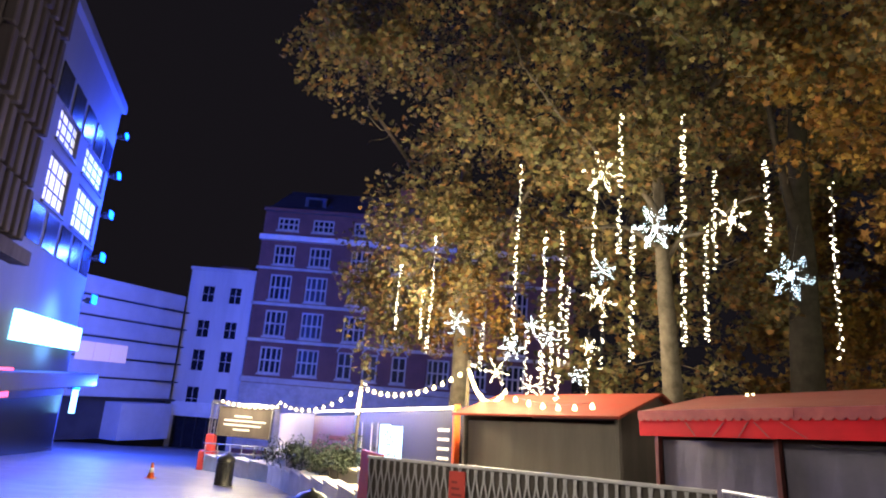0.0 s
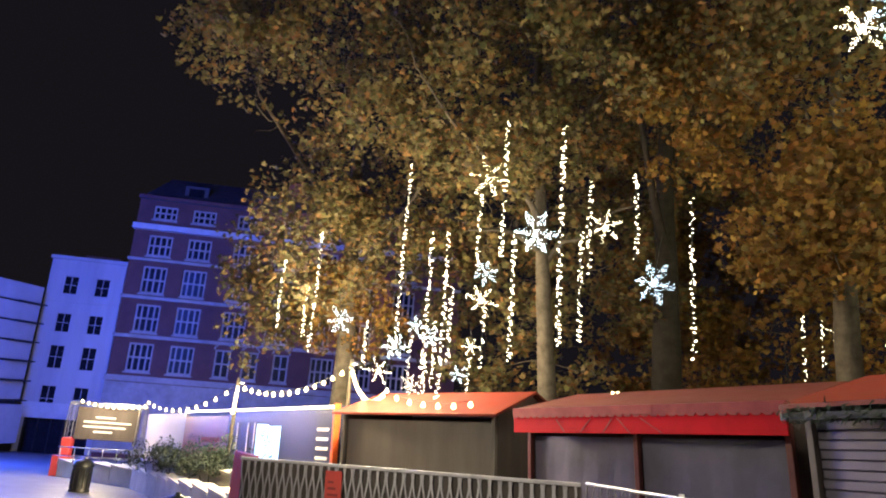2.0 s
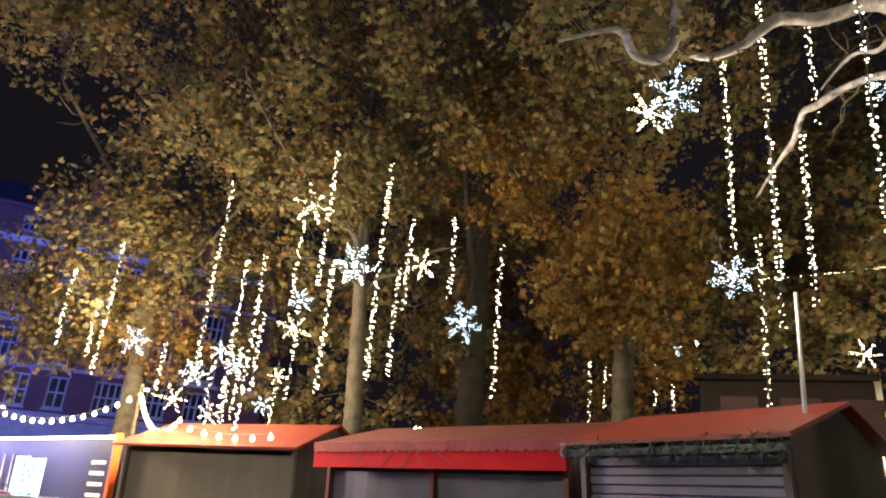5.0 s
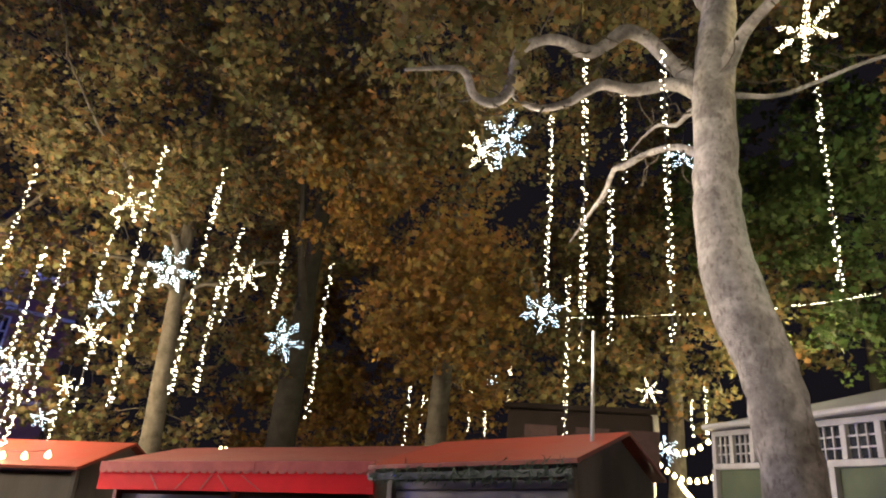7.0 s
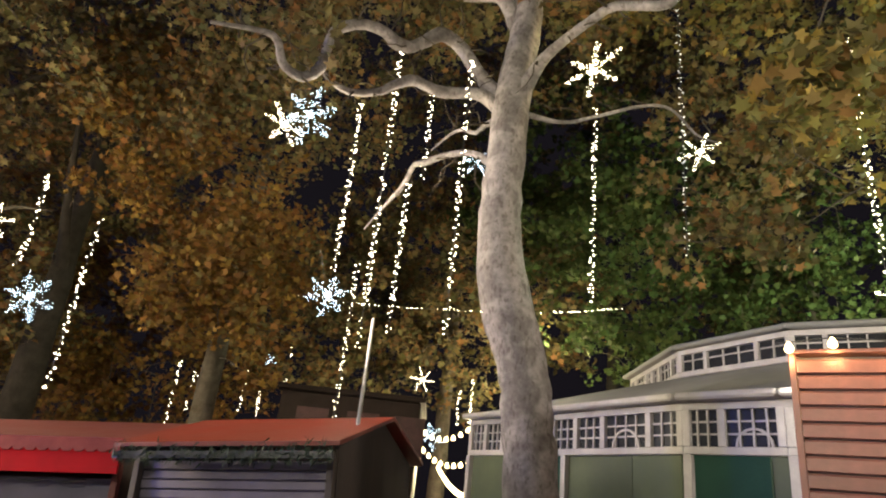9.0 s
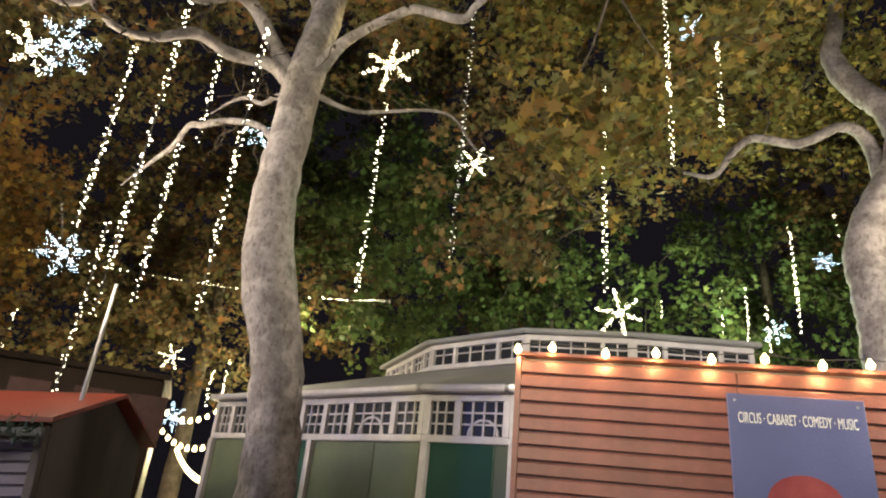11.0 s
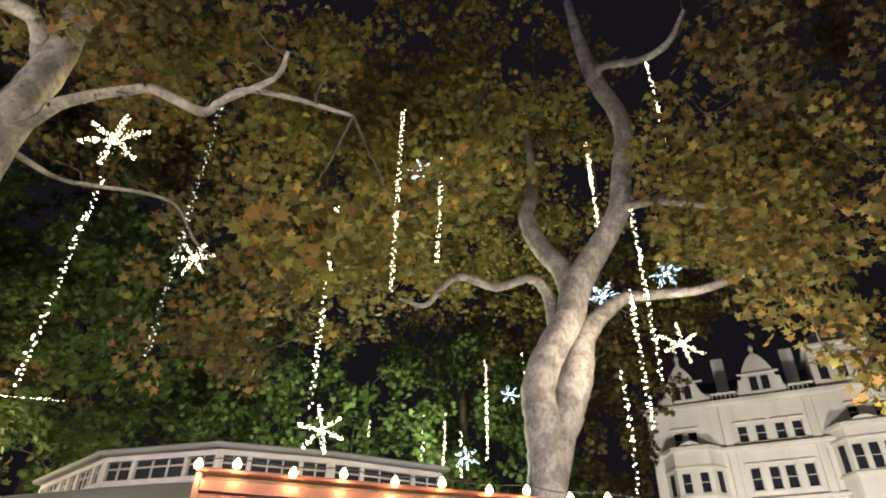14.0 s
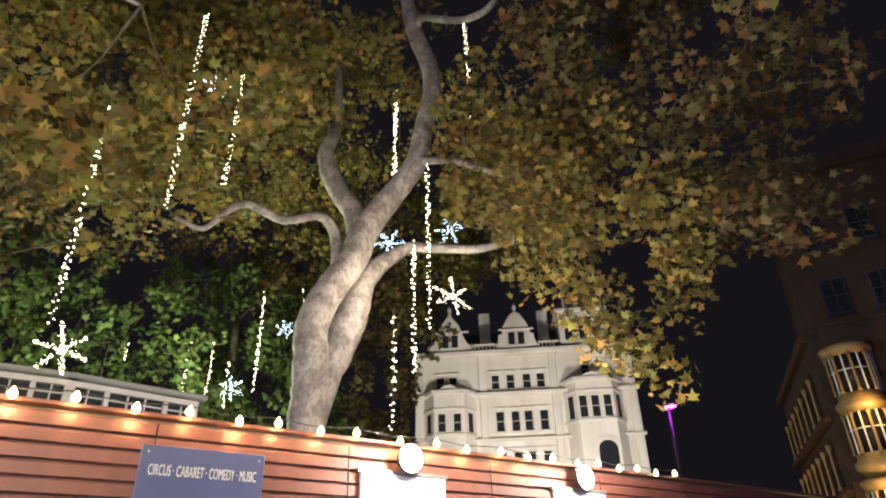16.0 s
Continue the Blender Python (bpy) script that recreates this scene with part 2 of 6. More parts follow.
def bx(bm, x0, x1, y0, y1, z0, z1, bevel=0.0):
    m = Matrix.LocRotScale(((x0 + x1) / 2, (y0 + y1) / 2, (z0 + z1) / 2), None, (abs(x1 - x0), abs(y1 - y0), abs(z1 - z0)))
    vs = bmesh.ops.create_cube(bm, size=1, matrix=m)["verts"]
    if bevel:
        bmesh.ops.bevel(bm, geom=list({e for v in vs for e in v.link_edges}), offset=bevel, segments=1, affect="EDGES")
    return bm


def box(*a, bevel=0.0):
    return bx(bmesh.new(), *a, bevel=bevel)


def poly(bm, pts, depth):
    """A plate: the outline pts, thickened by the vector depth."""
    a = [bm.verts.new(p) for p in pts]
    b = [bm.verts.new(Vector(p) + Vector(depth)) for p in pts]
    bm.faces.new(a)
    bm.faces.new(b[::-1])
    for n in range(len(a)):
        k = (n + 1) % len(a)
        bm.faces.new((a[k], a[n], b[n], b[k]))
    return bm


def tube(bm, pts, radii, sides=8, wobble=0.0, rng=None):
    """A round limb through pts."""
    pts = [Vector(p) for p in pts]
    rings = []
    side = Vector((1, 0.13, 0.07))
    for n, p in enumerate(pts):
        way = (pts[min(n + 1, len(pts) - 1)] - pts[max(n - 1, 0)]).normalized()
        side = (side - way * side.dot(way)).normalized()
        up = way.cross(side)
        r = radii[n] if hasattr(radii, "__len__") else radii
        ring = []
        for k in range(sides):
            a = 2 * math.pi * k / sides
            rr = r * (1 + (rng.uniform(-wobble, wobble) if rng else 0))
            ring.append(bm.verts.new(p + side * math.cos(a) * rr + up * math.sin(a) * rr))
        rings.append(ring)
    for a, b in zip(rings, rings[1:]):
        for k in range(sides):
            f = bm.faces.new((a[k], a[(k + 1) % sides], b[(k + 1) % sides], b[k]))
            f.smooth = True
    bm.faces.new(rings[0][::-1])
    bm.faces.new(rings[-1])
    return bm


def lathe(bm, profile, sides=20, centre=(0, 0)):
    rings = [[bm.verts.new((centre[0] + r * math.cos(2 * math.pi * k / sides), centre[1] + r * math.sin(2 * math.pi * k / sides), z)) for k in range(sides)] for r, z in profile]
    for a, b in zip(rings, rings[1:]):
        for k in range(sides):
            bm.faces.new((a[k], a[(k + 1) % sides], b[(k + 1) % sides], b[k])).smooth = True
    bm.faces.new(rings[0][::-1])
    bm.faces.new(rings[-1])
    return bm


def smooth_path(pts, steps=4):
    """Catmull-Rom through pts (each a place and a radius)."""
    p = [np.array(q, float) for q in pts]
    p = [2 * p[0] - p[1], *p, 2 * p[-1] - p[-2]]
    out = []
    for i in range(1, len(p) - 2):
        for s in range(steps):
            t = s / steps
            out.append(0.5 * (2 * p[i] + (p[i + 1] - p[i - 1]) * t + (2 * p[i - 1] - 5 * p[i] + 4 * p[i + 1] - p[i + 2]) * t * t + (3 * p[i] - p[i - 1] - 3 * p[i + 1] + p[i + 2]) * t**3))
    return out + [p[-2]]


def slope(x, y):
    """Height of the ground: the square falls away to the north."""
    return -0.08 * min(max(y, -1.0), 75.0) if y > -1 else 0.08


def between(p, q, z=None):
    """A frame with x from p to q, y away from the viewer, z up, at p."""
    p, q = Vector((*p, 0)), Vector((*q, 0))
    x = (q - p).normalized()
    y = Vector((0, 0, 1)).cross(x)
    m = Matrix((x, y, (0, 0, 1))).transposed().to_4x4()
    m.translation = (p.x, p.y, slope(p.x, p.y) if z is None else z)
    return m, (q - p).length


def polar(az, r):
    return (r * math.sin(radians(az)), r * math.cos(radians(az)))

# ---- ground ----
bm = bmesh.new()
xs = [-400, -120, -60, -30, -15, -8, -4, 0, 4, 8, 15, 30, 60, 120, 400]
ys = [-400, -120, -40, -15, -5, -1, 3, 8, 15, 25, 40, 60, 75, 100, 150, 400]
grid = [[bm.verts.new((x, y, slope(x, y))) for x in xs] for y in ys]
for a, b in zip(grid, grid[1:]):
    for k in range(len(xs) - 1):
        bm.faces.new((a[k], a[k + 1], b[k + 1], b[k]))
tagged(part("ground", bm, PAVING), "grey paved square falling away gently to the far buildings", "ground", kind="structure")


# ---- facades ----
def pierced(bm, w, h, holes, thick, z0=0.0):
    """A wall from x 0 to w and z z0 to h with rectangular holes (x, z, width, height) through it."""
    xs = sorted({0, w, *[v for a in holes for v in (a[0], a[0] + a[2])]})
    zs = sorted({z0, h, *[v for a in holes for v in (a[1], a[1] + a[3])]})
    for xa, xb in zip(xs, xs[1:]):
        run = None
        for za, zb in [*zip(zs, zs[1:]), (None, None)]:
            solid = za is not None and not any(a[0] <= (xa + xb) / 2 <= a[0] + a[2] and a[1] <= (za + zb) / 2 <= a[1] + a[3] for a in holes)
            if solid:
                run = (run[0], zb) if run else (za, zb)
            elif run:
                bx(bm, xa, xb, 0, thick, *run)
                run = None
    return bm


def window(parent, x, z, w, h, cols, rows, frame_mat, pane_mat, arch=False, depth=0.12, bar=0.07, mullion=None, sill=True):
    """A framed window with glazing bars, set into a wall's hole."""
    bm = bmesh.new()
    mullion = mullion or bar * 0.7
    rings = []
    for b, y in ((0, depth), (bar, depth), (bar, depth + 0.1), (0, depth + 0.1)):
        rings.append([bm.verts.new(p) for p in ((x + b, y, z + b), (x + w - b, y, z + b), (x + w - b, y, z + h - b), (x + b, y, z + h - b))])
    for k in range(4):
        p, q = rings[k], rings[(k + 1) % 4]
        for c in range(4):
            bm.faces.new((p[c], p[(c + 1) % 4], q[(c + 1) % 4], q[c]))
    bmesh.ops.recalc_face_normals(bm, faces=bm.faces)
    if arch:
        for n in range(7):
            a, b = math.pi * n / 7, math.pi * (n + 1) / 7
            r0, r1, cx = w / 2, w / 2 + 0.16, x + w / 2
            poly(bm, [(cx + r0 * math.cos(a), -0.05, z + h + r0 * 0.7 * math.sin(a)), (cx + r1 * math.cos(a), -0.05, z + h + r1 * 0.7 * math.sin(a)), (cx + r1 * math.cos(b), -0.05, z + h + r1 * 0.7 * math.sin(b)), (cx + r0 * math.cos(b), -0.05, z + h + r0 * 0.7 * math.sin(b))], (0, 0.06, 0))
    win = part("window", bm, frame_mat, parent)
    for n in range(1, cols):
        xx = x + w * n / cols
        part("glazing_bar", box(xx - mullion / 2, xx + mullion / 2, depth + 0.004, depth + 0.09, z + bar, z + h - bar), frame_mat, win)
    for n in range(1, rows):
        zz = z + h * n / rows
        part("glazing_bar", box(x + bar, x + w - bar, depth + 0.008, depth + 0.085, zz - mullion / 2, zz + mullion / 2), frame_mat, win)
    part("pane", box(x + bar * 0.5, x + w - bar * 0.5, depth + 0.03, depth + 0.06, z + bar * 0.5, z + h - bar * 0.5), pane_mat, win)
    if sill:
        part("sill", box(x - 0.1, x + w + 0.1, -0.1, depth, z - 0.14, z - 0.003), frame_mat, win)
    return win


# white four-storey house
m, w = between(polar(-21.3, 68), polar(-16.15, 66))
house = thing("white_house", m, "white stucco four-storey house with dark sash windows over a shopfront", "building")
holes = []
for el, hh in ((6.7, 1.7), (3.8, 1.75), (1.2, 2.1), (-1.9, 2.3)):
    zz = 1.7 + 67 * math.tan(radians(el)) - m.translation.z - hh / 2
    holes += [(w * f - 0.62, zz, 1.25, hh) for f in (0.3, 0.72)]
top = 1.7 + 67 * math.tan(radians(8.65)) - m.translation.z
part("wall", pierced(bmesh.new(), w, top, holes + [(0.5, 0, w - 1.0, 2.9)], 0.4), RENDER, house)
for a in holes:
    window(house, *a, 2, 2, RENDER, DARKGLASS)
part("body", box(0, w, 0.4, 10, 0, top - 0.6), RENDER, house)
part("cornice", box(-0.1, w + 0.1, -0.25, 0.5, top, top + 0.3), RENDER, house)
part("string_course", box(0, w, -0.12, 0, top - 3.9, top - 3.7), RENDER, house)
part("fascia", box(0.2, w - 0.1, -0.35, 0, 2.9, 4.2), WHITE, house, "white shop fascia board")
bm = box(0.5, w - 0.5, 0.15, 0.2, 0, 2.9)
part("shop_window", bm, DARKGLASS, house)
bm = bmesh.new()
for k in range(6):
    bx(bm, 0.5 + k * (w - 1.1) / 5, 0.6 + k * (w - 1.1) / 5, 0.05, 0.15, 0, 2.9)
part("shop_frame", bm, BLACK, house)
part("chimney", box(2.0, 5.0, 2, 3.2, top, top + 0.9), BRICK, house)

# low banded building
m, w = between(polar(-29.5, 58), polar(-21.4, 66))
low = thing("banded_building", m, "pale low building with dark horizontal shadow gaps between bands", "building")
top = 1.7 + 64 * math.tan(radians(6.4)) - m.translation.z
base = 3.2
step = (top - base) / 6
for k in range(6):
    part("band", box(0, w, 0, 6, base + k * step + 0.16, base + (k + 1) * step, bevel=0.05), PANEL, low)
bm = bmesh.new()
for k in range(6):
    bx(bm, 0.1, w - 0.05, 0.35, 5.9, base + k * step, base + k * step + 0.16)
    bx(bm, w - 2.4, w + 0.25, -0.45, 0.5, base + k * step + 0.02, base + k * step + 0.14)
part("shadow_gap", bm, CLAD, low)
part("ground_floor", box(0, w, 0.5, 6, 0, base), CLAD, low)
part("bay", box(w * 0.45, w * 0.92, -1.4, 0.5, 0, 3.0), PANEL, low)
bm = bmesh.new()
for k in range(3):
    bx(bm, w * (0.1 + 0.14 * k), w * (0.1 + 0.14 * k) + w * 0.135, -0.04, 0.02, base + 1.85 * step, base + 2.75 * step)
part("lit_window", bm, WARM_PANEL, low, "warm lit strip window")

# red brick block with white stone windows
m, w = between(polar(-16.1, 64), polar(12, 62))
red = thing("brick_block", m, "red brick corner block with white stone mullioned windows", "building")
zg = m.translation.z


def high(el, r=63.5):
    return 1.7 + r * math.tan(radians(el)) - zg


holes, kinds = [], []
for row, (el, tall) in enumerate(((13.4, 1.3), (10.7, 1.95), (7.9, 2.5), (4.8, 2.5), (1.7, 2.5))):
    for col, az in enumerate((-14.0, -10.9, -7.7, -5.5, -3.0, 0.4, 3.6, 6.8) if row == 4 else (-14.0, -10.9, -7.2, -3.7, -0.2, 3.3, 6.8)):
        arched = row == 4 and 2 <= col <= 4
        x = 64 * math.sin(radians(az + 16.1)) / math.cos(radians(az - (-2)))
        ww = 1.4 if arched else 2.1
        holes.append((min(x - ww / 2, w - 3), high(el) - tall / 2, ww, tall))
        kinds.append(arched)
top = high(14.45)
part("wall", pierced(bmesh.new(), w, top, holes, 0.5), BRICK, red)
for a, k in zip(holes, kinds):
    window(red, *a, 2 if k else 4, 2, STONE, DARKGLASS, arch=k, bar=0.16, mullion=0.15)
part("body", box(0, w, 0.5, 14, 0, top - 0.4), BRICK, red)
for z, hh, d in ((high(11.9), 0.5, 0.6), (high(9.4), 0.25, 0.2), (high(6.3), 0.3, 0.25), (high(3.2), 0.3, 0.25), (high(-0.2), 0.5, 0.35)):
    part("string_course", box(-0.1, w, -d, 0, z, z + hh), STONE if d < 0.5 else WHITE, red)
part("ground_floor", box(-0.05, w, -0.12, 0, 0.4, high(-0.25)), STONE, red, "pale stone ground floor")
bm = bmesh.new()
poly(bm, [(0, -0.2, top), (w, -0.2, top), (w, 3.5, top + 3.2), (1.5, 3.5, top + 3.2)], (0, 0.3, -0.1))
part("roof", bm, SLATE, red)
part("parapet", box(-0.15, w, -0.25, 0.3, top, top + 0.35, bevel=0.04), BRICK, red)
for x in (4.6, 11.5, 18.5):
    dm = part("dormer", box(x - 1.1, x + 1.1, 0.9, 3.2, top + 0.35, top + 2.0, bevel=0.05), SLATE, red)
    part("dormer_window", box(x - 0.7, x + 0.7, 0.84, 0.9, top + 0.6, top + 1.7), DARKGLASS, dm)
part("chimney", box(12.8, 14.4, 3, 4, top + 0.5, top + 4.2), BRICK, red)

# tall cinema-like block with blue lamps on its corner
m, w = between((-11.5, 7.0), (-20.7, 37.7), 0.0)
zc = slope(-20, 37)
m.translation.z = zc
cine = thing("corner_tower_block", m, "tall pale block washed in blue light with a bright screen", "building")
top = 17.2 - zc


def cx(az):
    """Along the facade, by bearing."""
    t = math.tan(radians(az))
    s = (-11.5 - 7.0 * t) / (30.7 * t + 9.2)
    return s * w


holes = []
for azs in ((-32.8, -31.2), (-30.6, -29.0)):
    for z0, z1 in ((9.6, 12.2), (13.4 - 0.9, 15.0 - 0.6)):
        holes.append((cx(azs[0]), z0 - zc - 1.0, cx(azs[1]) - cx(azs[0]), z1 - z0 - 0.3))
scr = (cx(-33.0), 2.5 - zc, cx(-28.75) - cx(-33.0), 1.25)
part("wall", pierced(bmesh.new(), w, top, holes, 0.5, -3.0), CINE, cine)
for a in holes:
    window(cine, *a, 4, 3, CLAD, WINDOW_LIT, bar=0.12)
part("body", box(0, w, 0.6, 16, -3, top - 0.4), CINE, cine)
part("parapet", box(0, w + 0.2, -0.3, 0.7, top, top + 0.5), CINE, cine)
part("screen", box(scr[0], scr[0] + scr[2], -0.3, -0.06, scr[1], scr[1] + scr[3]), SCREEN, cine, "bright cyan advertising screen")
for z in (7.0, 13.4):
    bm = bmesh.new()
    for k in range(5):
        xa = cx(-33.5) + k * (w - cx(-33.5)) / 5
        bx(bm, xa + 0.3, xa + (w - cx(-33.5)) / 5 - 0.3, -0.05, 0.0, z - zc - 0.3, z - zc + 1.3)
    part("dark_strip", bm, DARKGLASS, cine)
part("canopy", box(cx(-38), w, -1.6, 0, 1.2 - zc - 0.6, 1.9 - zc - 0.6, bevel=0.05), CLAD, cine)
part("entrance", box(cx(-38), w - 0.5, -0.06, 0.0, 0.2, 3.0), DARKGLASS, cine)
part("red_sign", box(cx(-35.2), cx(-33.7), -0.9, -0.7, 0.3 - zc, 1.4 - zc), PINK, cine, "small glowing pink sign")
xt = cx(-36.2)
tower = part("fluted_tower", box(xt - 4.6, xt + 0.8, -0.9, 3.0, 5.5 - zc, top + 6.5), DARKSTONE, cine, "fluted dark stone tower")
part("tower_base", box(xt - 4.8, xt + 1.0, -1.5, -0.903, 5.0 - zc, 5.5 - zc), DARKSTONE, tower)
for k in range(7):
    xa = xt - 4.4 + k * 0.75
    for n in range(9):
        za = 5.8 - zc + n * (top + 0.4 + zc) / 9
        part("flute_block", box(xa, xa + 0.4, -1.3 + 0.07 * (n % 2), -0.9, za, za + (top + 0.4 + zc) / 9 - 0.12, bevel=0.04), DARKSTONE, tower)
for n, z in enumerate((15.8, 13.2, 10.7, 8.05, 5.5, 0.6)):
    big = 1 + 0.25 * n
    bm = bmesh.new()
    bx(bm, w - 0.1, w + 0.5, -0.3, 0.1, z - zc - 0.14, z - zc - 0.06)
    bx(bm, w + 0.1, w + 0.3, -0.5, -0.1, z - zc - 0.25, z - zc + 0.1, bevel=0.04)
    lb = part("blue_lamp", bm, BLACK, cine)
    part("lens", box(w - 0.12 * big, w + 0.42 * big, -0.6, -0.5, z - zc - 0.12 * big, z - zc + 0.14 * big), BLUE_LENS, lb)
    lamp("blue_light", "POINT", m @ pose(w + 0.4, -2.0, z - zc), 2600, BLUE, 0.3)
part("light_tube", box(w + 0.5, w + 0.75, -0.6, -0.35, -1.0 - zc, 0.3 - zc), SCREEN, cine, "cyan light tube")
lamp("screen_light", "AREA", m @ pose(scr[0] + scr[2] / 2, -0.6, scr[1] + 0.8, 90, 0, 0), 180, (0.2, 0.55, 1.0), 3.0)

# ornate pale hotel
m, w = between(polar(121, 56), polar(148.2, 56.5), 0.0)
hotel = thing("ornate_hotel", m, "pale stucco hotel with shaped gables, bays and balconies", "building")


HE, HW = 4.9, 23.7
WALLTOP = 20.3
rows = [(z0, z1, x - 0.38, 0.76) for z0, z1, xs in (
    (13.7, 15.45, (12.1, 13.4, 14.5, 15.8)), (17.3, 18.65, (7.1, 8.2, 11.9, 13.2, 14.6, 15.8)), (10.2, 12.1, (12.1, 13.4, 14.5, 15.8)), (18.2, 19.2, (19.7, 21.4))) for x in xs]
holes = [(x, z0, ww, z1 - z0) for z0, z1, x, ww in rows]
part("wall", pierced(bmesh.new(), HW - HE, WALLTOP, [(a[0] - HE, *a[1:]) for a in holes], 0.5), CREAM, hotel).matrix_local = pose(HE, 0, 0)
for a in holes:
    win = window(hotel, *a, 1, 2, CREAM, DARKGLASS, bar=0.07, depth=0.2)
    part("hood", box(a[0] - 0.16, a[0] + a[2] + 0.16, -0.16, 0, a[1] + a[3] + 0.12, a[1] + a[3] + 0.26, bevel=0.03), CREAM, win)
part("body", box(HE, HW, 0.5, 14, 0, WALLTOP - 0.5), CREAM, hotel)
for z, d, hh in ((12.9, 0.3, 0.25), (16.7, 0.45, 0.3), (WALLTOP, 0.65, 0.4)):
    part("cornice", box(HE - 0.2, HW + 0.2, -d, 0.02, z, z + hh, bevel=0.05), CREAM, hotel)
for x in (5.25, 10.8, 16.9, 23.3):
    part("pilaster", box(x - 0.3, x + 0.3, -0.18, 0, 8, WALLTOP, bevel=0.03), CREAM, hotel)


def canted_bay(x0, x1, z0, z1, d, cols, storeys):
    """A bay with slanting cheeks, sashes on its front and a moulded cap."""
    by = part("bay", bmesh.new(), CREAM, hotel)
    fx0, fx1 = x0 + 0.9, x1 - 0.9
    span = (fx1 - fx0) / cols
    cut = [(span * (k + 0.5) - 0.36, za - z0, 0.72, zb - za) for za, zb in storeys for k in range(cols)]
    bm = pierced(bmesh.new(), fx1 - fx0, z1 - z0, cut, 0.35)
    front = part("bay_front", bm, CREAM, by)
    front.matrix_local = pose(fx0, -d, z0)
    for a in cut:
        window(front, *a, 1, 2, CREAM, DARKGLASS, bar=0.06, sill=False)
    for s0, s1 in ((x0, fx0), (x1, fx1)):
        part("cheek", poly(bmesh.new(), [(s0, 0, z0), (s1, -d, z0), (s1, -d + 0.35, z0), (s0, 0.3, z0)], (0, 0, z1 - z0)), CREAM, by)
    for za, zb in storeys:
        for s0, s1 in ((x0, fx0), (x1, fx1)):
            u, v = 0.3, 0.7
            part("cheek_pane", poly(bmesh.new(), [(s0 + (s1 - s0) * u, -d * u - 0.03, za), (s0 + (s1 - s0) * v, -d * v - 0.03, za), (s0 + (s1 - s0) * v, -d * v - 0.03, zb), (s0 + (s1 - s0) * u, -d * u - 0.03, zb)], (0, 0.05, 0)), DARKGLASS, by)
    for z, o, hh in ((z1, 0.28, 0.3), (storeys[0][0] - 0.35, 0.14, 0.2), (storeys[0][1] + 0.25, 0.12, 0.16)):
        bm = poly(bmesh.new(), [(x0 - o, 0, z), (fx0 - o * 0.5, -d - o, z), (fx1 + o * 0.5, -d - o, z), (x1 + o, 0, z)], (0, 0, hh))
        part("bay_cornice", bm, CREAM, by)
    pts = []
    for k in range(13):
        f = k / 12
        pts.append((fx0 + (fx1 - fx0) * f, -d - 0.1, z1 + 0.3 + 0.45 * math.sin(math.pi * f) ** 2))
    part("pediment", poly(bmesh.new(), pts, (0, 0.25, 0)), CREAM, by)
    return by


canted_bay(5.7, 10.1, 8.0, 16.8, 1.1, 2, ((13.65, 15.2), (10.0, 12.0)))
right_bay = canted_bay(17.6, 22.4, 8.0, 17.3, 1.2, 3, ((14.3, 16.15),))
bm = bmesh.new()
arc = [(20.5 + 0.75 * math.cos(math.pi * k / 10), -1.26, 11.7 + 0.7 * math.sin(math.pi * k / 10)) for k in range(11)]
part("arched_pane", poly(bm, [*arc, (19.75, -1.26, 9.6), (21.25, -1.26, 9.6)], (0, 0.04, 0)), DARKGLASS, right_bay)
for k in range(9):
    a0, a1 = math.pi * k / 9, math.pi * (k + 1) / 9
    part("voussoir", poly(bmesh.new(), [(20.5 + r * math.cos(a), -1.34, 11.7 + r * math.sin(a)) for r, a in ((0.78, a0), (1.05, a0), (1.05, a1 - 0.03), (0.78, a1 - 0.03))], (0, 0.12, 0)), CREAM, right_bay)


def shaped_gable(c, half, base, height, round_top):
    """A scrolled gable with a sash pair, ball finials and a cap."""
    out = []
    for k in range(25):
        u = 1 - abs(2 * k / 24 - 1)
        if round_top:
            h = 0.42 * (u > 0.05) + 0.1 * (u > 0.3) + 0.48 * math.sin(min(1, max(0, (u - 0.25) / 0.75)) * math.pi / 2)
        else:
            h = 0.2 * (u > 0.05) + 0.25 * min(1, u * 1.8) ** 2 + 0.55 * max(0, u - 0.2) / 0.8
        out.append((c - half + 2 * half * k / 24, -0.4, base + height * h))
    gb = part("gable", poly(bmesh.new(), [(c - half, -0.4, base), *out, (c + half, -0.4, base)], (0, 0.6, 0)), CREAM, hotel)
    for s in (-0.42, 0.42):
        part("gable_window", box(c + s - 0.28, c + s + 0.28, -0.45, -0.41, base + 0.5, base + 1.65), DARKGLASS, gb)
        part("gable_sill", box(c + s - 0.36, c + s + 0.36, -0.55, -0.4, base + 0.36, base + 0.49), CREAM, gb)
    part("gable_band", box(c - half * 0.9, c + half * 0.9, -0.55, -0.4, base + 1.85, base + 2.0, bevel=0.03), CREAM, gb)
    for x, z in ((c - half, base), (c + half, base), (c, base + height)):
        part("finial", lathe(bmesh.new(), [(0.2, z), (0.1, z + 0.25), (0.2, z + 0.45), (0.2, z + 0.6), (0.03, z + 1.0)], 10, (x, -0.1)), CREAM, gb)


shaped_gable(8.1, 1.9, WALLTOP + 0.3, 3.7, False)
shaped_gable(14.0, 1.7, WALLTOP + 0.3, 3.6, True)
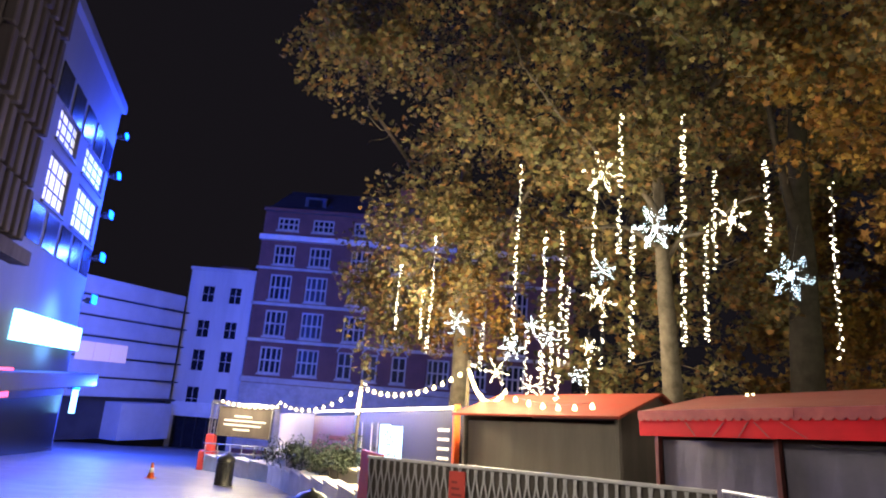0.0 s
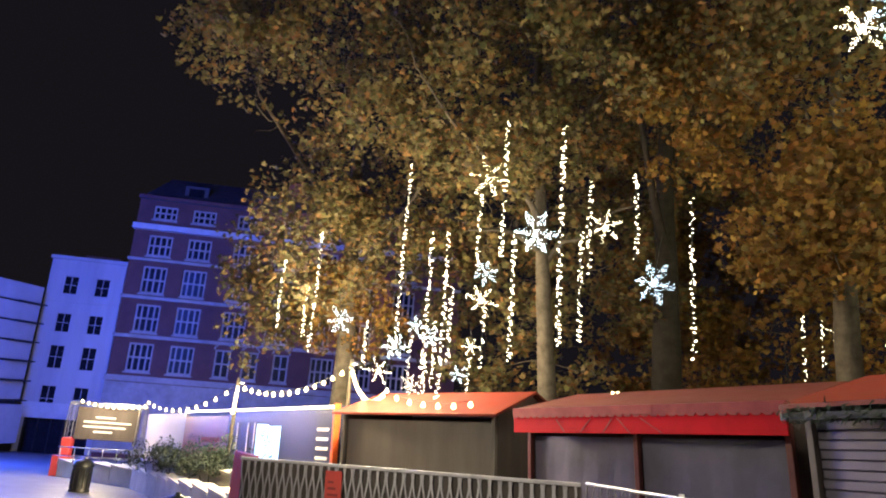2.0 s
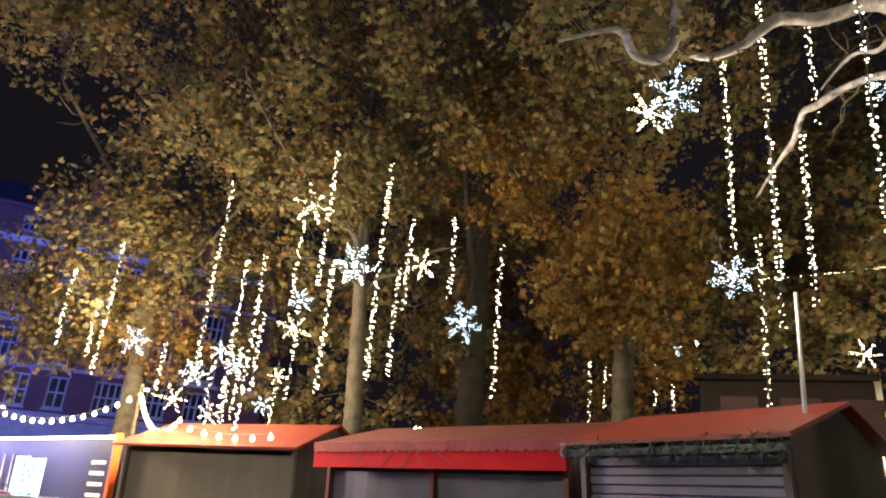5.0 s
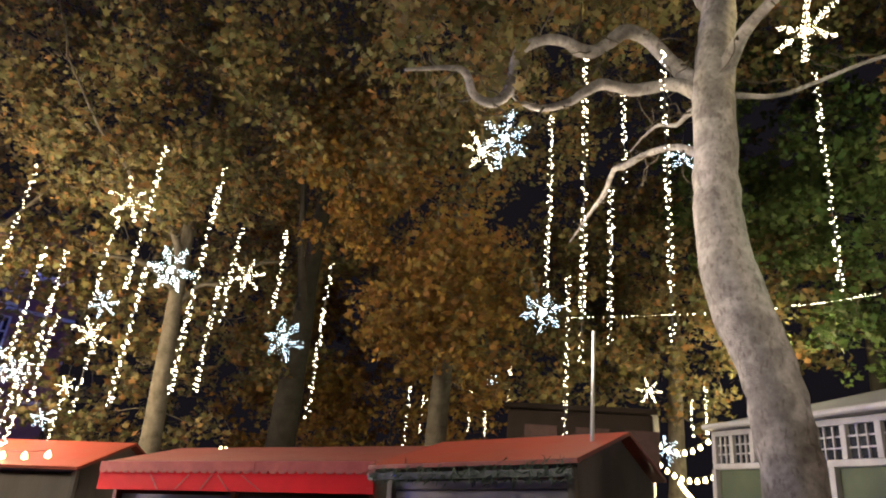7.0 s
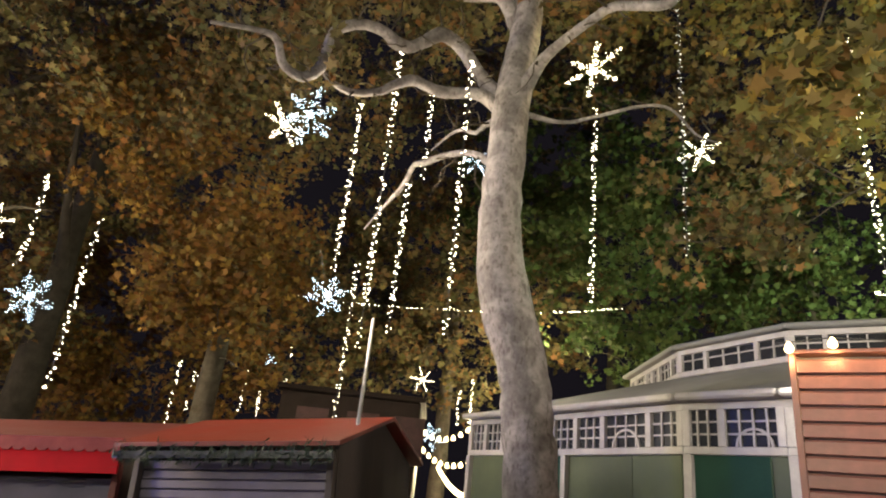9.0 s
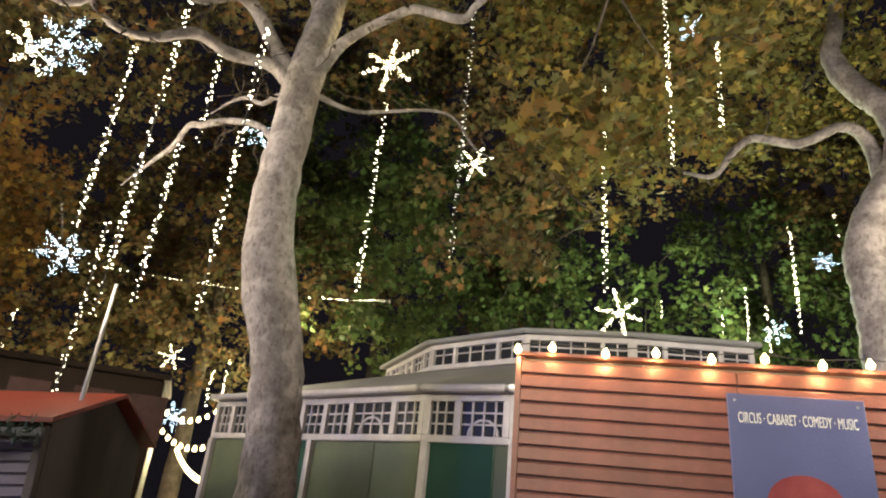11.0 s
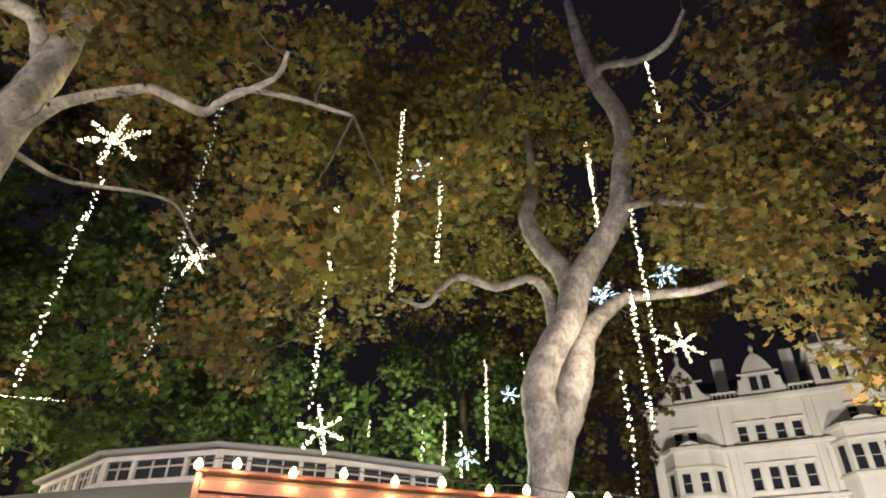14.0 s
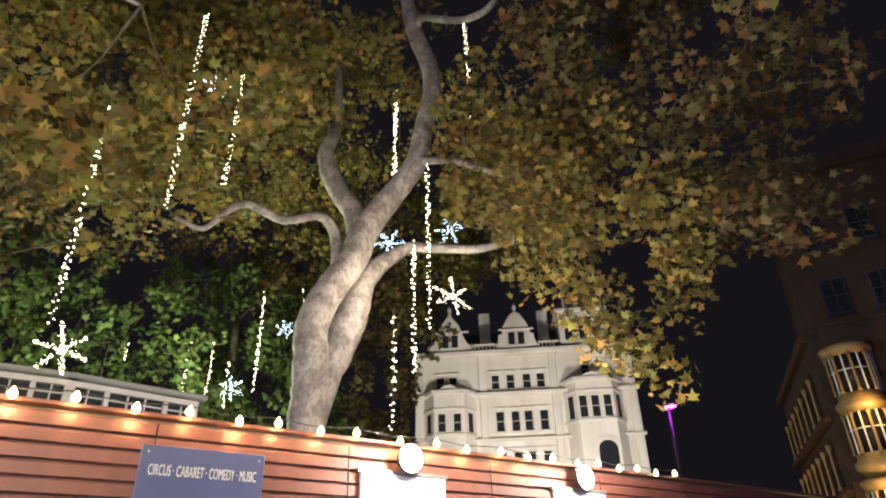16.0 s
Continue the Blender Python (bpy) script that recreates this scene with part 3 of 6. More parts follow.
# stair tower with a steep roof
tw = part("tower", box(17.8, 21.9, -0.3, 3.4, WALLTOP + 0.3, 23.9, bevel=0.08), CREAM, hotel)
for x in (18.6, 19.85, 21.1):
    part("tower_window", box(x - 0.32, x + 0.32, -0.36, -0.31, 21.3, 22.9), DARKGLASS, tw)
part("tower_cornice", box(17.55, 22.15, -0.6, 3.6, 23.9, 24.25, bevel=0.06), CREAM, tw)
bm = bmesh.new()
ring = [bm.verts.new(v) for v in ((17.7, -0.5, 24.25), (22.0, -0.5, 24.25), (22.0, 3.5, 24.25), (17.7, 3.5, 24.25))]
ridge = [bm.verts.new(v) for v in ((20.3, 1.2, 27.1), (21.0, 1.2, 27.1))]
for f in ((0, 1, 5, 4), (2, 3, 4, 5)):
    bm.faces.new([(*ring, *ridge)[n] for n in f])
bm.faces.new((ring[1], ring[2], ridge[1]))
bm.faces.new((ring[3], ring[0], ridge[0]))
bm.faces.new(ring[::-1])
part("tower_roof", bm, LEAD, tw, "pale grey leaded roof")
for k in range(22):
    x = 10.3 + k * 0.33
    if abs(x - 14.0) > 1.9:
        part("baluster", lathe(bmesh.new(), [(0.06, WALLTOP + 0.4), (0.1, WALLTOP + 0.6), (0.05, WALLTOP + 0.9)], 6, (x, -0.3)), CREAM, hotel)
part("balustrade_rail", box(10.2, 12.1, -0.42, -0.18, WALLTOP + 0.9, WALLTOP + 1.02), CREAM, hotel)
part("balustrade_rail", box(15.9, 17.7, -0.42, -0.18, WALLTOP + 0.9, WALLTOP + 1.02), CREAM, hotel)
part("roof", poly(bmesh.new(), [(HE, 0.4, WALLTOP + 0.3), (HW, 0.4, WALLTOP + 0.3), (HW - 2, 5, WALLTOP + 4), (HE + 2, 5, WALLTOP + 4)], (0, 0.3, 0)), SLATE, hotel)
for x in (11.2, 16.6):
    part("chimney", box(x - 0.5, x + 0.5, 2.2, 3.2, WALLTOP + 1.5, WALLTOP + 5.0, bevel=0.05), CREAM, hotel)
lamp("hotel_floodlight", "SPOT", look(m @ Vector((w * 0.35, -16, 4)), m @ Vector((w * 0.4, 0, 15))), 8200, (1.0, 0.94, 0.86), 0.5, 84)
lamp("hotel_floodlight", "SPOT", look(m @ Vector((w * 0.8, -16, 4)), m @ Vector((w * 0.75, 0, 15))), 8200, (1.0, 0.94, 0.86), 0.5, 84)

# corner block with gilded bays
m, w = between(polar(156.3, 44), polar(159.2, 32), 0.0)
gilt = thing("gilded_corner_block", m, "dark terracotta corner block with gold-lit columns", "building")
holes = []
for fl in range(3):
    for k in range(6):
        holes.append((1.0 + k * (w - 2) / 6, 2.6 + fl * 2.9, 1.1, 2.0))
top = 11.3
part("wall", pierced(bmesh.new(), w, top, holes, 0.5), BRONZE, gilt)
for a in holes:
    window(gilt, *a, 2, 2, BRONZE, DARKGLASS, bar=0.1)
part("body", box(0, w, 0.5, 10, 0, top - 0.3), BRONZE, gilt)
for k in range(7):
    for fl in range(3):
        x = 0.7 + k * (w - 2) / 6
        z = 2.5 + fl * 2.9
        part("column", lathe(bmesh.new(), [(0.09, z - 0.2), (0.045, z), (0.04, z + 1.3), (0.07, z + 1.35), (0.11, z + 1.55), (0.08, z + 1.65)], 10, (x, -0.25)), GILT, gilt)
for fl in range(3):
    part("cornice", box(-0.1, w + 0.1, -0.4, 0, 1.95 + fl * 2.9, 2.2 + fl * 2.9, bevel=0.06), BRONZE, gilt)
part("parapet", box(-0.1, w + 0.1, -0.35, 0.4, top, top + 0.35, bevel=0.06), BRONZE, gilt)
m2, w2 = between(polar(159.2, 32), polar(171, 33), 0.0)
bay = thing("gilded_bay_front", m2, "dark terracotta front with curved gold-lit bays and white sashes", "building")
part("wall", box(0, w2, 0, 8, 0, 19.5), BRONZE, bay)
for fl, z in enumerate((3.9, 6.9, 9.3)):
    bm = bmesh.new()
    lathe(bm, [(0.6, z - 1.5), (0.95, z - 1.2), (1.0, z - 0.95), (0.84, z - 0.8), (0.84, z - 0.6)], 20, (1.25, -0.1))
    b1 = part("bay", bm, GILT, bay)
    part("bay_cornice", lathe(bmesh.new(), [(0.88, z + 1.0), (0.98, z + 1.15), (1.05, z + 1.35), (0.85, z + 1.45)], 20, (1.25, -0.1)), GILT, b1)
    for k in range(5):
        a = math.pi + math.pi * k / 4
        part("column", lathe(bmesh.new(), [(0.1, z - 0.6), (0.06, z - 0.5), (0.055, z + 0.8), (0.11, z + 1.0)], 8, (1.25 + 0.86 * math.cos(a), -0.1 + 0.86 * math.sin(a))), GILT, b1)
    part("pane", lathe(bmesh.new(), [(0.75, z - 0.7), (0.75, z + 1.1)], 16, (1.25, -0.1)), DARKGLASS, b1)
    bm = bmesh.new()
    for k in range(4):
        a = math.pi + math.pi * (k + 0.5) / 4
        cxs, cys = 1.25 + 0.79 * math.cos(a), -0.1 + 0.79 * math.sin(a)
        bx(bm, cxs - 0.03, cxs + 0.03, cys - 0.03, cys + 0.03, z - 0.6, z + 1.0)
        tube(bm, [(1.25 + 0.79 * math.cos(a + f), -0.1 + 0.79 * math.sin(a + f), z + 0.35) for f in (-0.36, -0.12, 0.12, 0.36)], 0.03, 5)
    part("sash", bm, WHITE, b1, "white sash bars")
for k in range(3):
    for fl in range(5):
        if k or fl > 2:
            window(bay, 1.1 + 1.9 * k, 2.4 + fl * 3.3, 1.0, 1.7, 2, 2, DARKSTONE, DARKGLASS, depth=-0.1)
for fl in range(5):
    part("string_course", box(0, w2, -0.14, 0, 1.9 + fl * 3.3, 2.1 + fl * 3.3, bevel=0.03), BRONZE, bay)
part("parapet", box(0, w2, -0.5, 0.4, 19.5, 20.2), BRONZE, bay)
lamp("gilded_uplight", "POINT", m2 @ pose(1.0, -1.7, 4.6), 75, (1.0, 0.6, 0.18), 0.1)
lamp("gilded_uplight", "POINT", m2 @ pose(1.4, -1.6, 7.9), 75, (1.0, 0.6, 0.18), 0.1)
lamp("gilded_uplight", "POINT", m @ pose(w - 2.5, -1.5, 2.4), 130, (1.0, 0.6, 0.18), 0.1)
lamp("gilded_uplight", "POINT", m @ pose(w - 7.5, -1.5, 2.4), 170, (1.0, 0.6, 0.18), 0.1)

# purple-lit lamp post in front of the hotel
x, y = polar(147.7, 40)
post = thing("purple_street_lamp", pose(x, y, 0), "slim dark post with a purple lamp head", "street lamp")
part("pole", lathe(bmesh.new(), [(0.14, 0), (0.09, 1.0), (0.07, 11.2)], 10), BLACK, post)
hd = part("head", box(-0.45, 0.25, -0.18, 0.18, 11.2, 11.36, bevel=0.03), BLACK, post)
part("lens", box(-0.42, 0.22, -0.15, 0.15, 11.1, 11.2), PURPLE, hd)
lamp("purple_light", "POINT", pose(x, y, 10.7), 60, (0.7, 0.05, 1.0), 0.2)


# ---- stalls ----
def stall(p, q, depth, eave, ridge, label, front, roof_mat, valance=False, garland=False):
    m, w = between(p, q)
    zp, zq = slope(*p), slope(*q)
    tilt = math.atan2(zq - zp, w)
    m = m @ pose(0, 0, 0, 0, -math.degrees(tilt), 0)
    st = thing("market_stall", m, label, "market stall", "stalls along the garden")
    t = 0.06
    bm = bmesh.new()
    bx(bm, t, w - t, depth - t, depth, 0, eave)
    part("back_wall", bm, SHEDWOOD, st)
    for x in (0, w - t):
        part("side_wall", poly(bmesh.new(), [(x, 0.05, 0), (x, depth, 0), (x, depth, eave), (x, depth * 0.55, ridge - 0.02), (x, 0.05, eave)], (t, 0, 0)), SHEDWOOD, st)
    part("floor_deck", box(t, w - t, 0.06, depth - t, -0.2, 0.08), SHEDWOOD, st)
    o = 0.28
    bm = bmesh.new()
    poly(bm, [(-0.15, -o, eave - 0.02), (w + 0.15, -o, eave - 0.02), (w + 0.15, depth * 0.55, ridge), (-0.15, depth * 0.55, ridge)], (0, 0, 0.05))
    poly(bm, [(-0.15, depth * 0.55 + 0.002, ridge), (w + 0.15, depth * 0.55 + 0.002, ridge), (w + 0.15, depth + 0.2, eave), (-0.15, depth + 0.2, eave)], (0, 0, 0.05))
    rf = part("roof", bm, roof_mat, st)
    top = eave - (0.45 if valance else 0.12)
    n = 2 if w > 3.5 and front is not GREYBOARD else 1
    for k in range(n):
        xa, xb = t + k * (w - 2 * t) / n, t + (k + 1) * (w - 2 * t) / n
        if front is SHUTTER:
            for s in range(int((top - 0.1) / 0.11)):
                part("slat", box(xa, xb, 0.03 + 0.012 * (s % 2), 0.07, 0.1 + s * 0.11, 0.1 + s * 0.11 + 0.104, bevel=0.012), front, st)
        else:
            bm = bmesh.new()
            segs = 14
            rows = [[bm.verts.new((xa + 0.05 + (xb - xa - 0.1) * i / segs, 0.05 + 0.008 * math.sin(i * 1.7 + j) * (j < 3), 0.1 + (top - 0.1) * j / 3)) for i in range(segs + 1)] for j in range(4)]
            for a, b in zip(rows, rows[1:]):
                for i in range(segs):
                    bm.faces.new((a[i], a[i + 1], b[i + 1], b[i]))
            sh = part("front_sheet", bm, front, st)
            sol = sh.modifiers.new("thick", "SOLIDIFY")
            sol.thickness = 0.015
        part("label_tag", box(xa + (xb - xa) * 0.29, xa + (xb - xa) * 0.29 + 0.09, -0.005, 0.012, 1.25, 1.42), WHITE, st, "small white paper tag")
    for k in range(n + 1):
        x = min(max(k * w / n, 0.045), w - 0.045)
        part("post", box(x - 0.045, x + 0.045, -0.05, 0.045, 0, eave - 0.03, bevel=0.008), (DULLROOF if valance else GREYBOARD if front is GREYBOARD else SHEDWOOD), st)
    if valance:
        part("valance", box(-0.1, w + 0.1, -o - 0.03, -o, eave - 0.4, eave - 0.1, bevel=0.006), REDCLOTH, st, "bright red awning band")
        bm = bmesh.new()
        k = 0
        while k * 0.16 < w + 0.2:
            x = -0.1 + k * 0.16
            poly(bm, [(x, -o - 0.05, eave + 0.04), (x, -o - 0.05, eave - 0.1), (x + 0.04, -o - 0.05, eave - 0.14), (x + 0.12, -o - 0.05, eave - 0.14), (x + 0.16, -o - 0.05, eave - 0.1), (x + 0.16, -o - 0.05, eave + 0.04)], (0, 0.015, 0))
            k += 1
        part("scalloped_trim", bm, SCALLOP, st, "faded pink scalloped trim")
        part("patch", box(w * 0.46, w * 0.61, -o - 0.056, -o - 0.051, eave - 0.1, eave + 0.03), SCALLOP, st, "pale patch on the trim")
        for xa, xb in ((0.36, 0.31), (0.45, 0.41), (0.47, 0.52), (0.56, 0.64), (0.2, 0.24)):
            part("crease", poly(bmesh.new(), [(w * xa, -o - 0.036, eave - 0.16), (w * xa + 0.03, -o - 0.036, eave - 0.16), (w * xb + 0.03, -o - 0.036, eave - 0.39), (w * xb, -o - 0.036, eave - 0.39)], (0, 0.004, 0)), SCALLOP, st)
        hang = [(w * (0.62 + 0.3 * k / 12), -0.1, eave - 0.46 - 0.05 * abs(math.sin(k * 0.8))) for k in range(13)]
        part("cable", tube(bmesh.new(), hang, 0.008, 5), WIRE, st)
    if garland:
        rng = random.Random(5)
        bm = bmesh.new()
        for k in range(900):
            x = rng.uniform(-0.1, w + 0.1)
            c = Vector((x, -o - 0.02 + rng.gauss(0, 0.05), eave - 0.12 + rng.gauss(0, 0.05)))
            d = Vector((rng.gauss(0, 1), rng.gauss(0, 1), rng.gauss(0, 1))).normalized() * 0.11
            e = d.cross(Vector((0.3, 0.5, 0.8))).normalized() * 0.012
            vs = [bm.verts.new(c + v) for v in (-e, e, d)]
            bm.faces.new(vs)
        tagged(part("fir_garland", bm, GARLAND, st, "dark fir garland along the eave"), kind="stuff")
        bm = bmesh.new()
        bx(bm, -0.1, w + 0.1, -o - 0.05, -o, eave - 0.16, eave - 0.08)
        part("eave_rail", bm, BLACK, st)
    return st, m, w


stall(polar(3.3, 16.7), (3.9, 13.35), 2.6, 2.6, 3.12, "grey board market stall with an orange-red sheet roof, closed", GREYBOARD, REDROOF)
stall(polar(19.0, 13.0), polar(38.9, 10.1), 2.8, 2.66, 3.04, "closed market stall with a red awning and grey plastic front", VINYL, DULLROOF, valance=True)
stall(polar(39.8, 9.4), polar(55.0, 8.0), 2.6, 2.56, 3.04, "market stall with a ribbed grey shutter and red roof", SHUTTER, REDROOF, garland=True)

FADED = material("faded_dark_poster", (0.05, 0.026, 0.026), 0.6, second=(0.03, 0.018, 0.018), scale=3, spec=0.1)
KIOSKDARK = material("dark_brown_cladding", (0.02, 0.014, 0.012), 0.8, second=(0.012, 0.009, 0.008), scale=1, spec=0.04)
# dark kiosk behind the stalls
m, w = between(polar(48.2, 15), polar(60.0, 14.6), -0.6)
kiosk = thing("kiosk", m, "dark flat-roofed kiosk with faint posters", "kiosk")
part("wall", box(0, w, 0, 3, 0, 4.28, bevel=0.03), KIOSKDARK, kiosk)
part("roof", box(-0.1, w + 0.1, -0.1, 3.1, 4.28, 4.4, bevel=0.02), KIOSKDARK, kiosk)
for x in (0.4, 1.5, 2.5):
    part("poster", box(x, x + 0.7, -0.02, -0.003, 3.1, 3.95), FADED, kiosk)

# slim pole beside the shuttered stall
x, y = polar(55.0, 8.9)
pl = thing("slim_pole", pose(x, y, slope(x, y)), "slim grey metal flagless pole", "pole")
part("shaft", lathe(bmesh.new(), [(0.032, 0), (0.03, 2), (0.022, 4.35)], 10), METAL, pl)
part("base_plate", lathe(bmesh.new(), [(0.12, 0), (0.12, 0.02), (0.05, 0.05)], 12), METAL, pl)


IVORY = material("ivory_timber_paint", (0.34, 0.32, 0.33), 0.65, second=(0.24, 0.225, 0.235), scale=2.5, fine=30)


# ---- pavilion with glazed bands ----
def glazed_band(parent, p, q, z0, z1, panes, arch_at=(), grid=(3, 2), wide=1.0, post=0.05):
    """One straight side of a glazed band in white timber."""
    m, w = between(p, q, 0)
    m = parent.matrix_world.inverted() @ m
    band = part("window_band", box(0, w, 0, 0.12, z0 - 0.1, z0, bevel=0.012), IVORY, parent)
    band.matrix_local = m
    part("head_rail", box(0, w, 0.003, 0.117, z1, z1 + 0.09), IVORY, band)
    shares = [wide if k in arch_at else 1.0 for k in range(panes)]
    edges = [w * sum(shares[:k]) / sum(shares) for k in range(panes + 1)]
    for k in range(panes + 1):
        x = min(max(edges[k], post), w - post)
        part("mullion", box(x - post, x + post, -0.004, 0.116, z0, z1, bevel=0.008), IVORY, band)
    for k in range(panes):
        x0, x1 = edges[k] + 0.05, edges[k + 1] - 0.05
        cols, rows = grid
        if k in arch_at:
            cols += 1
        for n in range(1, cols):
            x = x0 + (x1 - x0) * n / cols
            part("glazing_bar", box(x - 0.012, x + 0.012, 0.03, 0.06, z0, z1), IVORY, band)
        for n in range(1, rows + 1):
            z = z0 + (z1 - z0) * (n / (rows + 1) if rows > 1 else 0.62)
            part("glazing_bar", box(x0, x1, 0.034, 0.056, z - 0.012, z + 0.012), IVORY, band)
        if k in arch_at and rows > 1:
            bm = bmesh.new()
            for a in range(8):
                t0, t1 = math.pi * a / 8, math.pi * (a + 1) / 8
                cxx, r = (x0 + x1) / 2, min(0.24, (x1 - x0) * 0.3)
                poly(bm, [(cxx + r * math.cos(t0), 0.025, z0 + r * math.sin(t0)), (cxx + (r + 0.03) * math.cos(t0), 0.025, z0 + (r + 0.03) * math.sin(t0)), (cxx + (r + 0.03) * math.cos(t1), 0.025, z0 + (r + 0.03) * math.sin(t1)), (cxx + r * math.cos(t1), 0.025, z0 + r * math.sin(t1))], (0, 0.03, 0))
            part("glazing_arch", bm, IVORY, band)
    for k in range(panes):
        pane = part("pane", box(edges[k] + 0.03, edges[k + 1] - 0.03, 0.065, 0.075, z0 - 0.02, z1 + 0.02), DARKGLASS, band)
    return band


pav = thing("garden_pavilion", pose(12, 0, 0), "white and green timber pavilion with glazed bands and grey roof", "pavilion")
LOW = [polar(64.3, 13.2), polar(71.0, 11.4), polar(81.2, 9.5), polar(88.4, 8.95), polar(103, 8.6)]
UP = [polar(77.55, 16.1), polar(81.3, 13.2), polar(89.5, 11.75), polar(98.6, 11.75), polar(108, 12.4)]
inv = pav.matrix_world.inverted()
for n, (a, b) in enumerate(zip(LOW, LOW[1:])):
    glazed_band(pav, a, b, 2.7, 3.16, (4, 4, 2, 3)[n], ((2,), (2,), (1,), (1,))[n], (3, 2), 1.5)
    m, w = between(a, b, 0)
    bm = box(0, w, -0.22, 0.3, 3.255, 3.35, bevel=0.03)
    ea = part("eave", bm, IVORY, pav, "white eave board")
    ea.matrix_local = inv @ m
    for f0, f1, mat in (((0.03, 0.98, GREENGLASS),), ((0.03, 0.09, GREENPAINT), (0.13, 0.97, GREENGLASS)), ((0.07, 0.82, GREENPAINT), (0.84, 0.98, GREENGLASS)), ((0.03, 0.98, GREENPAINT),))[n]:
        pn = part("panel", box(w * f0, w * f1, 0.06, 0.1, -0.2, 2.6), mat, pav)
        pn.matrix_local = inv @ m
    for f in ((0.0,), (0.11, 0.62), (0.0,), (0.0,))[n]:
        wide = 0.02 if f == 0.62 else 0.055
        ps = part("post", box(w * f - wide + 0.06, w * f + wide + 0.06, -0.03 if wide > 0.05 else 0.05, 0.12, -0.2, 2.6, bevel=0.006), IVORY if wide > 0.05 else GREENGLASS, pav)
        ps.matrix_local = inv @ m
bm = bmesh.new()
ro = [bm.verts.new(inv @ Vector((*p, 3.345))) for p in [(v[0] * 0.985, v[1] * 0.985) for v in LOW]]
ri = [bm.verts.new(inv @ Vector((*p, 4.34))) for p in UP]
for k in range(4):
    bm.faces.new((ro[k], ro[k + 1], ri[k + 1], ri[k]))
rf = part("lower_roof", bm, LEAD, pav, "grey felt skirt roof")
rf.modifiers.new("thick", "SOLIDIFY").thickness = 0.06
for n, (a, b) in enumerate(zip(UP, UP[1:])):
    m, w = between(a, b, 0)
    trio = 3 * max(1, round(w / 1.9))
    glazed_band(pav, a, b, 4.45, 4.77, trio, range(1, trio, 3), (2, 1), 1.7, 0.04)
    ea = part("upper_eave", box(-0.1, w + 0.1, -0.16, 0.4, 4.862, 4.95, bevel=0.03), LEAD, pav, "grey roof edge")
    ea.matrix_local = inv @ m
bm = bmesh.new()
ro = [bm.verts.new(inv @ Vector((*p, 4.97))) for p in UP]
tip = bm.verts.new(inv @ Vector((19, 1, 6.1)))
for a, b in zip(ro, ro[1:]):
    bm.faces.new((a, b, tip))
part("upper_roof", bm, LEAD, pav).modifiers.new("thick", "SOLIDIFY").thickness = 0.05
part("flood_lamp", box(-3.5, -3.35, -0.1, 0.1, 3.3, 3.42, bevel=0.02), FLOOD, pav)
part("core", box(2.5, 9, -5, 3, -0.3, 4.4), GREENPAINT, pav, "dark green inner walls")

# ---- cedar-clad front with festoon bulbs ----
FN = 92.0
m, FLEN = between(polar(FN - 3.0, 6.42), (6.4 * math.sin(radians(FN)) + 15 * math.sin(radians(FN + 90)), 6.4 * math.cos(radians(FN)) + 15 * math.cos(radians(FN + 90))), 0.0)
front = thing("cedar_front", m, "orange-brown cedar-boarded venue front lit by festoon bulbs", "wall")
TOPZ, BOARD = 3.17, 0.13
BAYS = 8
wb = FLEN / BAYS


def fx(az):
    return 6.4 * math.tan(radians(az - FN)) + 6.4 * math.tan(radians(3.0))


part("backing", box(0.01, FLEN, 0.03, 0.1, 0, TOPZ - 0.02), SHEDWOOD, front)
part("end_wall", box(0, 0.03, 0.03, 2.2, 0, TOPZ - 0.01), CEDAR, front)
part("corner_board", box(-0.05, 0.004, -0.02, 0.06, 0, TOPZ - 0.005, bevel=0.008), CEDAR, front)
bm = bmesh.new()
poly(bm, [(0, 0, 0.0), (0, -0.01, 0.006), (0, -0.004, BOARD - 0.03), (0, 0.01, BOARD - 0.014), (0, 0.028, BOARD - 0.014), (0, 0.028, 0)], (wb - 0.012, 0, 0))
board_mesh = bpy.data.meshes.new("board")
bmesh.ops.recalc_face_normals(bm, faces=bm.faces)
bm.to_mesh(board_mesh)
bm.free()
board_mesh.materials.append(CEDAR)
rng = random.Random(3)
for b in range(BAYS):
    for k in range(int(TOPZ / BOARD)):
        ob = new("board", board_mesh)
        ob.parent = front
        ob.matrix_local = pose(b * wb + 0.006, -0.002 + rng.uniform(-0.003, 0.003), 0.02 + k * BOARD, rng.uniform(-1.2, 1.2), 0, 0)
part("capping", box(-0.05, FLEN, -0.04, 0.12, TOPZ, TOPZ + 0.035, bevel=0.006), CEDAR, front)


def words(name, text, size, m, mat, parent, width=None):
    cu = bpy.data.curves.new(name, "FONT")
    cu.body, cu.size, cu.extrude = text, size, 0.003
    cu.align_x = "LEFT"
    tmp = new(name, cu)
    dep = bpy.context.evaluated_depsgraph_get()
    me = bpy.data.meshes.new_from_object(tmp.evaluated_get(dep))
    bpy.data.objects.remove(tmp)
    xs = [v.co.x for v in me.vertices]
    k = (width / (max(xs) - min(xs))) if width else 1
    for v in me.vertices:
        v.co.x = (v.co.x - min(xs)) * k
    me.materials.clear()
    me.materials.append(mat)
    ob = new(name, me)
    ob.parent, ob.matrix_local = parent, m
    return ob


